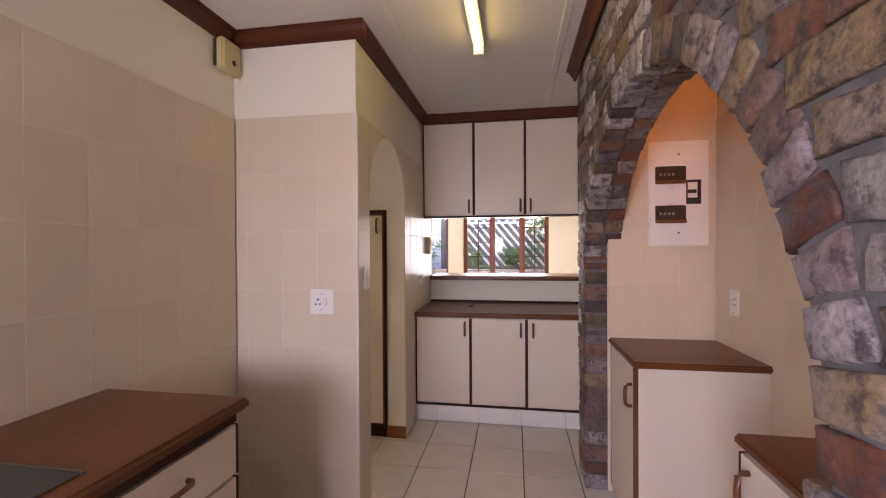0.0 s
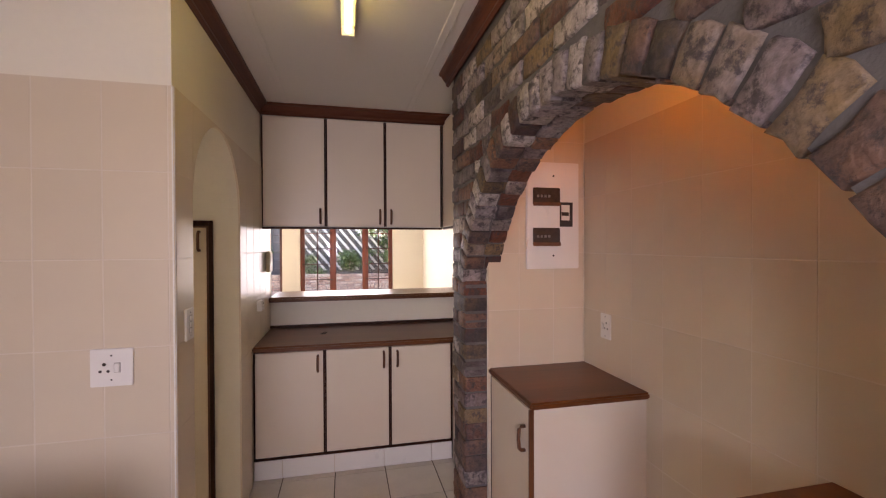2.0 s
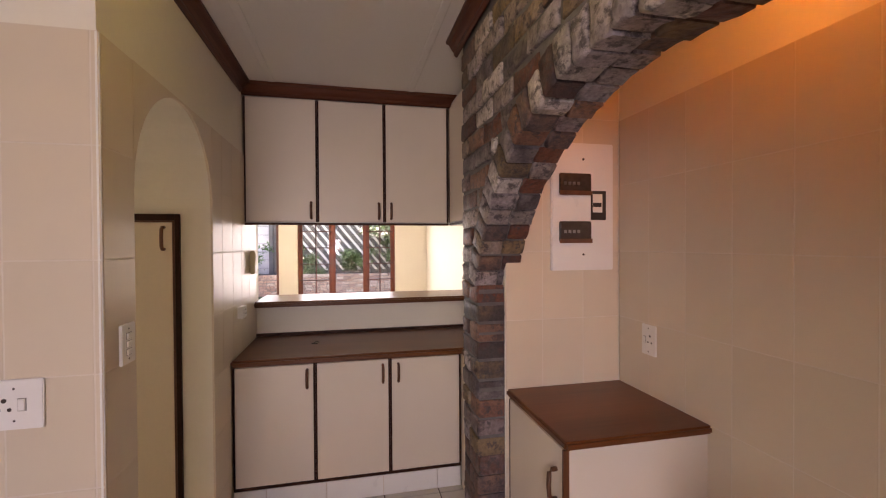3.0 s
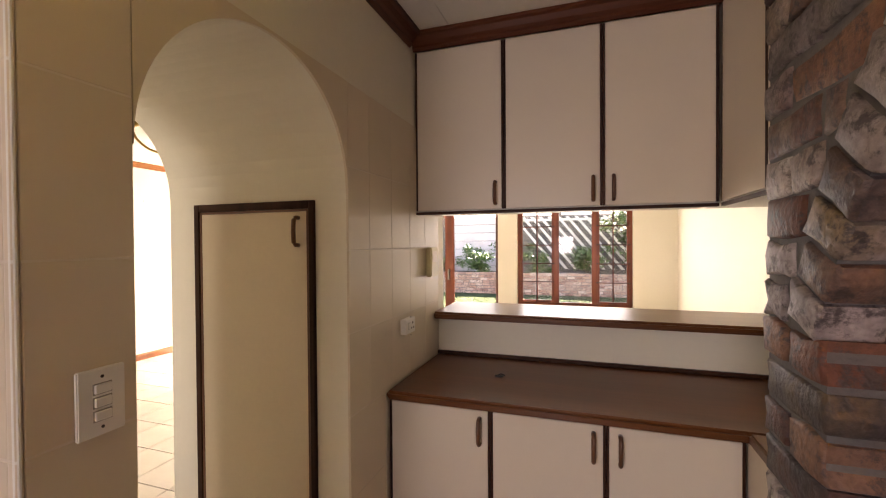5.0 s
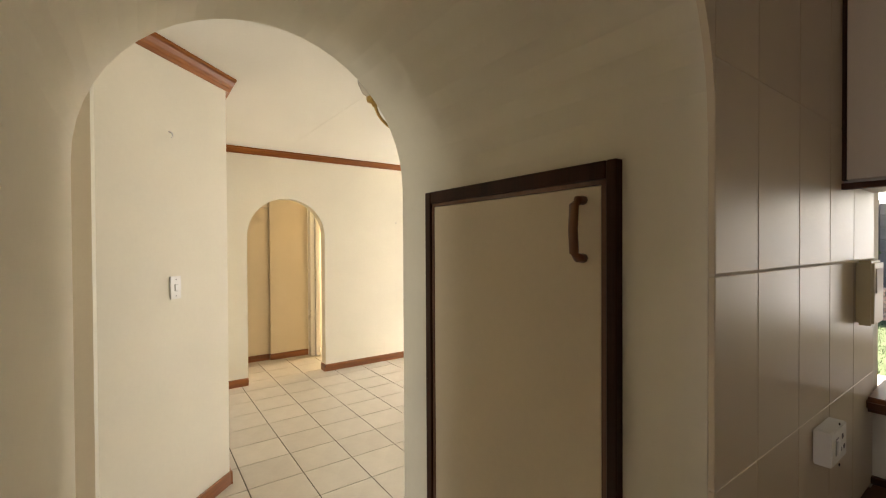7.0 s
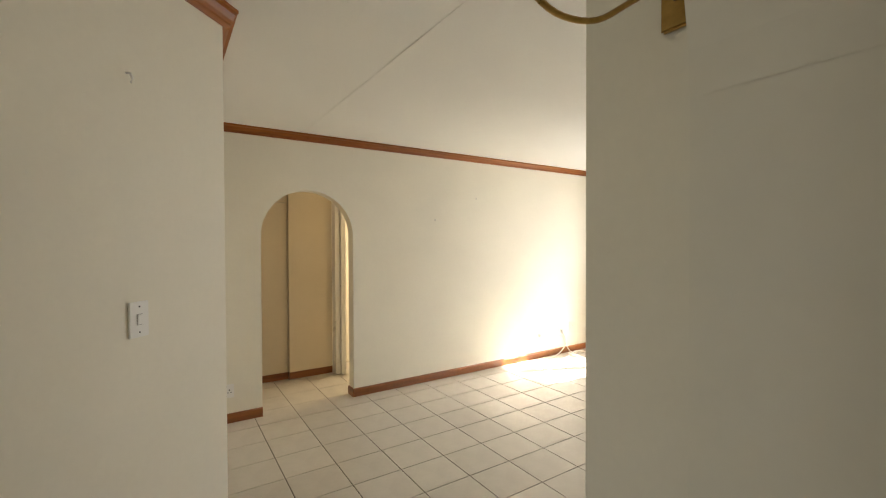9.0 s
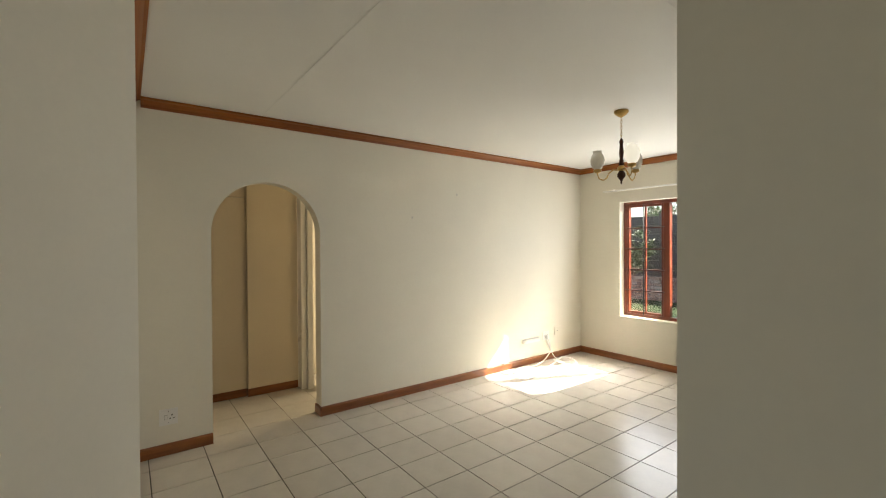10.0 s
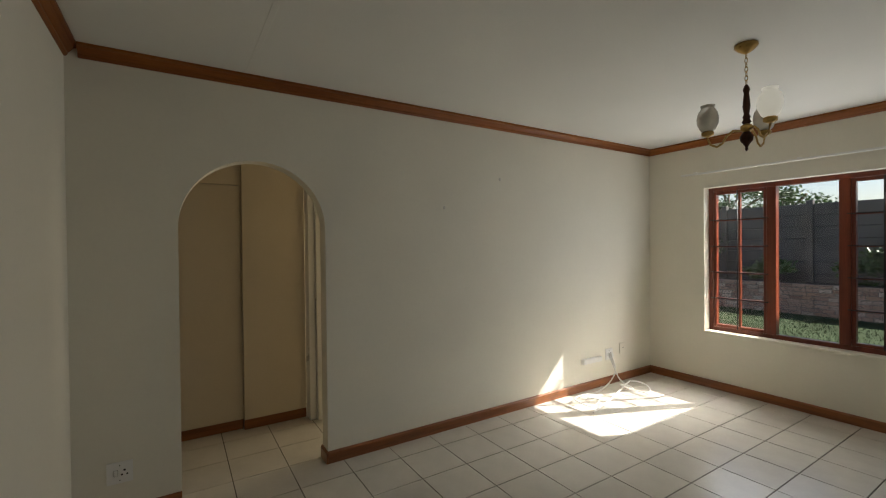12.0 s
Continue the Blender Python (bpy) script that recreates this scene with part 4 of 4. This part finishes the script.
def brick_piece(poly, xa, xb, rough=0.006, inset=0.010):
    """One rough brick: an outline in y and z, from its face xa to its back xb, with worn face edges."""
    bm = bmesh.new()
    cy, cz = sum(p[0] for p in poly) / len(poly), sum(p[1] for p in poly) / len(poly)
    j = lambda s: rng.uniform(-s, s)
    worn = []
    for p, q in zip(poly, poly[1:] + poly[:1]):
        worn.append((p[0] + j(rough * 0.5), p[1] + j(rough * 0.5)))
        worn.append(((p[0] + q[0]) / 2 + j(rough), (p[1] + q[1]) / 2 + j(rough)))
    tiers = [[bm.verts.new((xb, y, z)) for y, z in worn]]
    for depth, pull in ((0.011, 0.0), (0.0045, 0.22), (0.001, 0.75)):
        ring = []
        for y, z in worn:
            d = Vector((cy - y, cz - z)).normalized() * (inset * pull + j(0.003) * min(pull, 1))
            ring.append(bm.verts.new((xa + depth + j(0.0025), y + d.x, z + d.y)))
        tiers.append(ring)
    mid = bm.verts.new((xa - 0.003 + j(0.004), cy + j(0.01), cz + j(0.01)))
    n = len(worn)
    for lo, hi in zip(tiers, tiers[1:]):
        for i in range(n):
            k = (i + 1) % n
            bm.faces.new((lo[i], lo[k], hi[k], hi[i])).smooth = lo is not tiers[0]
    for i in range(n):
        bm.faces.new((tiers[-1][i], tiers[-1][(i + 1) % n], mid)).smooth = True
    bm.faces.new(tiers[0][::-1])
    return bm


# ring of voussoirs, right through the wall so that they show in the soffit
nv = 34
for i in range(nv):
    a, b = TH0 + (TH1 - TH0) * (i + 0.07) / nv, TH0 + (TH1 - TH0) * (i + 0.93) / nv
    g = rng.uniform(-0.006, 0.006)
    poly = [on_arch(a, g), on_arch(a, RING + rng.uniform(-0.008, 0.008)), on_arch(b, RING + rng.uniform(-0.008, 0.008)), on_arch(b, g)]
    half = BX1 - 0.09 if i % 2 else BX0 + 0.09
    part("brick", brick_piece(poly, 1.303 + rng.uniform(-0.004, 0.004), half - 0.004), BRICK, brick_wall)
    g = rng.uniform(-0.006, 0.006)
    poly = [on_arch(a, g), on_arch(a, RING), on_arch(b, RING), on_arch(b, g)]
    part("brick", brick_piece(poly, half + 0.004, BX1 + 0.002), BRICK, brick_wall)


def ring_half(z):
    """Half the width, at a height, of all that the arch and its ring take from the wall."""
    s = (z - CZ) / (RB + RING + 0.016)
    return (RA + RING + 0.016) * math.sqrt(1 - s * s) if -1 < s < 1 else 0.0


BH, BL, J = 0.086, 0.235, 0.011
row = 0
z = 0.004
while z + BH < KC - 0.03:
    zm = z + BH / 2
    cuts = []
    if zm < 1.36 - 0.02:
        spans = [(-0.1, 0.537), (2.478, 2.735)]
        if zm > 1.12:
            spans[0] = (-0.1, CY - ring_half(zm))
    else:
        h = ring_half(zm)
        spans = [(-0.1, CY - h), (CY + h, 2.735)] if h else [(-0.1, 2.735)]
    for a, b in spans:
        y = b
        lead = BL * (0.5 if row % 2 else 1.0) if b > 1 else BL * rng.uniform(0.55, 1.0)
        while y - a > 0.03:
            ln = min(lead, y - a)
            if y - a - ln < 0.05:
                ln = y - a
            lead = BL * rng.uniform(0.9, 1.05)
            dz = rng.uniform(-0.004, 0.004)
            p = [(y - ln + J / 2, z + dz), (y - J / 2, z + rng.uniform(-0.004, 0.004)), (y - J / 2, z + BH - J + dz), (y - ln + J / 2, z + BH - J + rng.uniform(-0.004, 0.004))]
            at_edge = (b == 2.735 and zm < 1.34) or (b < 0.6 and y == b)
            back = (1.431 if b == 2.735 else BX1) if at_edge else 1.36
            jut = rng.uniform(-0.004, 0.012) if at_edge and b < 0.6 else 0.0
            if at_edge and b < 0.6:
                p[1], p[2] = (p[1][0] + jut, p[1][1]), (p[2][0] + jut, p[2][1])
            part("brick", brick_piece(p, 1.303 + rng.uniform(-0.005, 0.006), back, 0.009, 0.013), BRICK, brick_wall)
            y -= ln
    z += BH
    row += 1

# ---------- wall tiles ----------
TZ = [-0.031, 0.279, 0.589, 0.899, 1.209, 1.519, 1.829, 2.139]
tile_mesh = {}


def wall_tile(parent, axis, face, sign, u0, u1, z0, z1, th=0.010):
    key = (axis, sign, round(u1 - u0, 3), round(z1 - z0, 3))
    if key not in tile_mesh:
        w, h = (u1 - u0) / 2 - 0.0012, (z1 - z0) / 2 - 0.0012
        lo, hi = sorted((0.0, sign * th))
        bm = box(lo, hi, -w, w, -h, h, 0.0016) if axis == "x" else box(-w, w, lo, hi, -h, h, 0.0016)
        ob = part("tile", bm, TILE, parent)
        tile_mesh[key] = ob.data
    else:
        ob = new("tile", tile_mesh[key])
        ob.parent = parent
    ob.location = (face, (u0 + u1) / 2, (z0 + z1) / 2) if axis == "x" else ((u0 + u1) / 2, face, (z0 + z1) / 2)


def tile_field(name, axis, face, sign, edges, zs, keep=None):
    e0, e1 = min(edges), max(edges)
    lo, hi = sorted((face, face + sign * 0.0092))
    holder = tagged(new(name), "cream glazed wall tiles with fine joints", "tiles", kind="structure")
    zb, zt = max(zs[0], 0.002), zs[-1] - 0.001
    part("grout", box(lo, hi, e0 + 0.002, e1 - 0.002, zb, zt) if axis == "x" else box(e0 + 0.002, e1 - 0.002, lo, hi, zb, zt), GROUT, holder)
    for u0, u1 in zip(edges, edges[1:]):
        for z0, z1 in zip(zs, zs[1:]):
            if keep is None or keep(u0, u1, z0, z1):
                wall_tile(holder, axis, face, sign, u0, u1, max(z0, 0.002), z1)
    return holder


def steps(a, b, pitch, phase):
    e = [a] + [phase + pitch * k for k in range(-60, 60) if a + 0.02 < phase + pitch * k < b - 0.02] + [b]
    return e


tile_field("wall_tiles_pier", "y", 2.0, -1, steps(-0.608, WX + 0.010, 0.205, -0.132), TZ)
tile_field("wall_tiles_left", "x", -0.62, 1, steps(-0.9, 1.989, 0.205, 1.99), [0.899, 1.209, 1.519, 1.829, 2.139])
tile_field("wall_tiles_left", "x", -0.62, 1, steps(1.23, 1.989, 0.205, 1.99), TZ[:4])
# the archway wall: whole tiles clear of the arch
tile_field("wall_tiles_archway", "x", WX, 1, [2.0, A0], TZ)
tile_field("wall_tiles_archway", "x", WX, 1, steps(A1, BACK, 0.205, A1 + 0.16), TZ[3:])
tile_field("wall_tiles_archway", "x", WX, 1, [A1, 3.25], TZ[:4])
# tile shaped round the head of the arch
arch_tiles = tagged(new("wall_tiles_arch_head"), "cream glazed tiles cut round the archway", "tiles", kind="structure")
crv = arch_curve(A0, A1, ASP, ARI, 32)
mid_y = (A0 + A1) / 2
part("tile", prism([(A0 + 0.0005, ASP), *crv[1:17], (mid_y - 0.001, 2.139), (A0 + 0.0005, 2.139)], "x", WX, WX + 0.010), TILE, arch_tiles)
part("tile", prism([(mid_y + 0.001, 2.139), *crv[16:-1], (A1 - 0.0005, ASP), (A1 - 0.0005, 2.139)], "x", WX, WX + 0.010), TILE, arch_tiles)
tile_field("wall_tiles_nook_back", "y", 2.482, -1, steps(1.436, NX - 0.011, 0.205, NX - 0.2), TZ + [2.449])
tile_field("wall_tiles_nook_right", "x", NX, -1, steps(0.2, 2.471, 0.205, 2.471), TZ)
for n_, b_ in (("corner_bead", box(WX - 0.002, WX + 0.0105, 1.9895, 2.0, 0.0, 2.139, 0.004)),):
    tagged(link(n_, b_, CEIL), "white corner bead where two tiled walls meet", "corner bead", kind="structure")

# ---------- floor tiles ----------
ft_mesh = {}


def floor_tile(x0, x1, y0, y1, shared):
    key = (round(x1 - x0, 3), round(y1 - y0, 3))
    if key not in ft_mesh:
        w, h = (x1 - x0) / 2 - 0.003, (y1 - y0) / 2 - 0.003
        ob = part("tile", box(-w, w, -h, h, -0.006, 0.0, 0.0015), FLOOR, floor)
        ft_mesh[key] = ob.data
    else:
        ob = new("tile", ft_mesh[key])
        ob.parent = floor
    ob.location = ((x0 + x1) / 2, (y0 + y1) / 2, 0)
    ob.rotation_euler = (rng.uniform(-0.0012, 0.0012), rng.uniform(-0.0012, 0.0012), 0)


def floor_grid(x0, x1, y0, y1, px, py, pitch, pitch_y):
    ex, ey = steps(x0, x1, pitch, px), steps(y0, y1, pitch_y, py)
    return [(a, b, c, d) for a, b in zip(ex, ex[1:]) for c, d in zip(ey, ey[1:])]


rest = bmesh.new()
for q in floor_grid(-0.62, NX, -2.6, BACK, 0.61, 2.911, 0.341, 0.346):
    if q[3] > 2.0 and q[0] > -0.05:
        floor_tile(*q, True)
    else:
        box(q[0] + 0.003, q[1] - 0.003, q[2] + 0.003, q[3] - 0.003, -0.006, 0.0, bm=rest)
for q in floor_grid(-6.05, -0.62, 0.2, LN + 0.2, -2.905, 3.193, 0.33, 0.356):
    if q[1] < -1.2 and q[0] > -4.85 and q[3] > 2.7:
        floor_tile(*q, True)
    else:
        box(q[0] + 0.003, q[1] - 0.003, q[2] + 0.003, q[3] - 0.003, -0.006, 0.0, bm=rest)
for q in floor_grid(-0.62, LE, BACK, LN + 0.2, -2.905, 3.193, 0.33, 0.356):
    box(q[0] + 0.003, q[1] - 0.003, q[2] + 0.003, q[3] - 0.003, -0.006, 0.0, bm=rest)
tagged(part("tiles", rest, FLOOR, floor), kind="stuff")

# ---------- garden ----------
terr = wall("pavement", box(-7, 4, LN + 0.24, 9.5, -0.12, -0.03), PAVE)
# roof added out of view to block the sun; only its post is seen
roofp = empty("sun_blocking_roof", "unseen flat roof added to shade the glazed door and a window", "patio roof")
part("sheet", box(-2.78, 3.4, LN + 0.24, 10.5, 2.46, 2.52), FENCE, roofp)
part("fascia", box(-2.78, 3.4, 10.5, 10.53, 2.36, 2.54), RED_WOOD, roofp)
part("post", box(1.72, 1.84, 10.36, 10.48, -0.12, 2.459, 0.01), SLATM, roofp)
PY, FY = 15.3, 17.0
planter = empty("planter_wall", "low red brick planter wall along the lawn", "garden wall")
pb = bmesh.new()
for r in range(8):
    zz = -0.12 + r * 0.088
    x = -16.0 + (0.12 if r % 2 else 0)
    while x < 12:
        w = 0.24 * rng.uniform(0.92, 1.05)
        jj = rng.uniform(-0.012, 0.012)
        box(x, x + w - 0.014, PY + jj, PY + 0.2, zz, zz + 0.075 + rng.uniform(-0.004, 0.004), bm=pb)
        x += w
tagged(part("bricks", pb, GARDEN_BRICK, planter), kind="stuff")
part("mortar_core", box(-16, 12, PY + 0.015, PY + 0.19, -0.13, 0.56), MORTAR, planter)
wall("flower_bed", box(-16, 12, PY + 0.2, FY, -0.13, 0.5), SOIL)
fence = empty("boundary_fence", "grey precast concrete slab fence with posts", "fence")
part("backing", box(-18, 14, FY + 0.061, FY + 0.08, 0.4, 2.5), FENCE, fence)
x = -18.0
while x < 14:
    # slabs in line with the door take the copy coloured as brightly lit
    slab_mat = LIT_FENCE if -6.0 < x < -3.0 else FENCE
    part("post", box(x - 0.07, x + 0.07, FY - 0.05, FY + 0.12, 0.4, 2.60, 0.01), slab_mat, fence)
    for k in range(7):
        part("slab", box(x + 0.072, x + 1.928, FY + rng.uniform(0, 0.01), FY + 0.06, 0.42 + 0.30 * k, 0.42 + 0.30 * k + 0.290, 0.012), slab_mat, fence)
    x += 2.0
# pale diagonal stripes across the fence, built as slats
trel = empty("diagonal_slats", "pale diagonal stripes along the fence, built as slats", "trellis")
for k in range(26):
    x = -1.6 + 0.30 * k
    part("slat", prism([(x, 2.45), (x + 0.11, 2.45), (x + 1.60, 0.62), (x + 1.49, 0.62)], "y", FY - 0.12, FY - 0.09), SLATM, trel)
part("rail", box(-1.6, 8.0, FY - 0.088, FY - 0.055, 2.3, 2.38), SLATM, trel)


def leaves(n, spread, size, seed, squash=1.0, shape=None):
    """A loose crown of many small folded leaves."""
    g = random.Random(seed)
    bm = bmesh.new()
    clumps = [(Vector((g.gauss(0, 1), g.gauss(0, 1), g.gauss(0, 1) * squash)) * spread * 0.5, g.uniform(0.25, 0.5) * spread) for _ in range(14)]
    for _ in range(n):
        c, r = g.choice(clumps)
        p = c + Vector((g.gauss(0, 1), g.gauss(0, 1), g.gauss(0, 1) * squash)) * r * 0.5
        d = Vector((g.uniform(-1, 1), g.uniform(-1, 1), g.uniform(-0.8, 0.5))).normalized()
        s = d.cross(Vector((g.uniform(-1, 1), g.uniform(-1, 1), 1))).normalized()
        l, w = size * g.uniform(0.6, 1.3), size * g.uniform(0.25, 0.45)
        a, b, e, f = p - d * l, p + s * w, p + d * l, p - s * w
        v = [bm.verts.new(q) for q in (a, b, e, f)]
        bm.faces.new((v[0], v[1], v[2]))
        bm.faces.new((v[0], v[2], v[3]))
    return bm


def bush(x, y, zb, spread, n, seed, squash=0.7, size=0.07):
    b = empty("shrub", "leafy green garden shrub in the flower bed", "shrub", "garden shrubs", at=(x, y, zb))
    g = random.Random(seed)
    for k in range(4):
        part("stem", tube([(0, 0, -0.05), (g.uniform(-0.1, 0.1), g.uniform(-0.1, 0.1), spread * 0.4), (g.uniform(-0.4, 0.4) * spread, g.uniform(-0.3, 0.3) * spread, spread * 0.9)], 0.015, 5), BARK, b)
    cr = part("crown", leaves(n, spread, size, seed, squash), LEAF, b)
    cr.location = (0, 0, spread * 0.75)


for i, (x, s) in enumerate(((-13, 0.9), (-10.6, 0.5), (-8.4, 0.7), (-6.6, 0.45), (-4.4, 0.6), (-2.6, 0.7), (-0.6, 0.55), (0.9, 0.6), (2.3, 0.9), (4.0, 0.6), (5.6, 0.8))):
    bush(x, 16.2 + 0.2 * math.sin(i * 2.1), 0.5, s, 1500, 20 + i)


def tree(x, y, h, spread, n, seed):
    g = random.Random(seed)
    t = empty("tree", "green leafy garden tree behind the fence", "tree", "garden trees", at=(x, y, -0.12))
    bm = bmesh.new()
    rings = [(0.16, 0), (0.12, h * 0.3), (0.08, h * 0.6), (0.03, h * 0.9)]
    lathe(rings, 10, bm)
    part("trunk", bm, BARK, t, smooth=True)
    for k in range(6):
        a = g.uniform(0, 6.28)
        z0 = h * g.uniform(0.4, 0.7)
        part("limb", tube([(0, 0, z0), (math.cos(a) * spread * 0.4, math.sin(a) * spread * 0.4, z0 + h * 0.15), (math.cos(a) * spread * 0.8, math.sin(a) * spread * 0.8, z0 + h * 0.25)], 0.035, 6), BARK, t)
    c = part("crown", leaves(n, spread, 0.10, seed, 0.7), LEAF, t)
    c.location = (0, 0, h * 0.85)


tree(-13.5, 18.8, 3.6, 1.5, 4500, 3)
tree(-8.0, 21.0, 3.6, 1.2, 2500, 4)
tree(-11.0, 24.0, 4.2, 1.6, 3000, 6)
tree(2.4, 15.9, 2.6, 0.8, 2500, 5)
gr = random.Random(5)
blades = bmesh.new()
for _ in range(32000):
    x, y = gr.uniform(-12, 4), gr.uniform(9.55, PY)
    h, a = gr.uniform(0.02, 0.05), gr.uniform(0, 6.28)
    dx, dy = 0.006 * math.cos(a), 0.006 * math.sin(a)
    v = [blades.verts.new(q) for q in ((x - dx, y - dy, -0.12), (x + dx, y + dy, -0.12), (x + gr.uniform(-0.03, 0.03), y + gr.uniform(-0.03, 0.03), -0.12 + h))]
    blades.faces.new(v)
tagged(link("grass", blades, GRASS), "short green lawn grass between house and planter", "grass", kind="stuff")
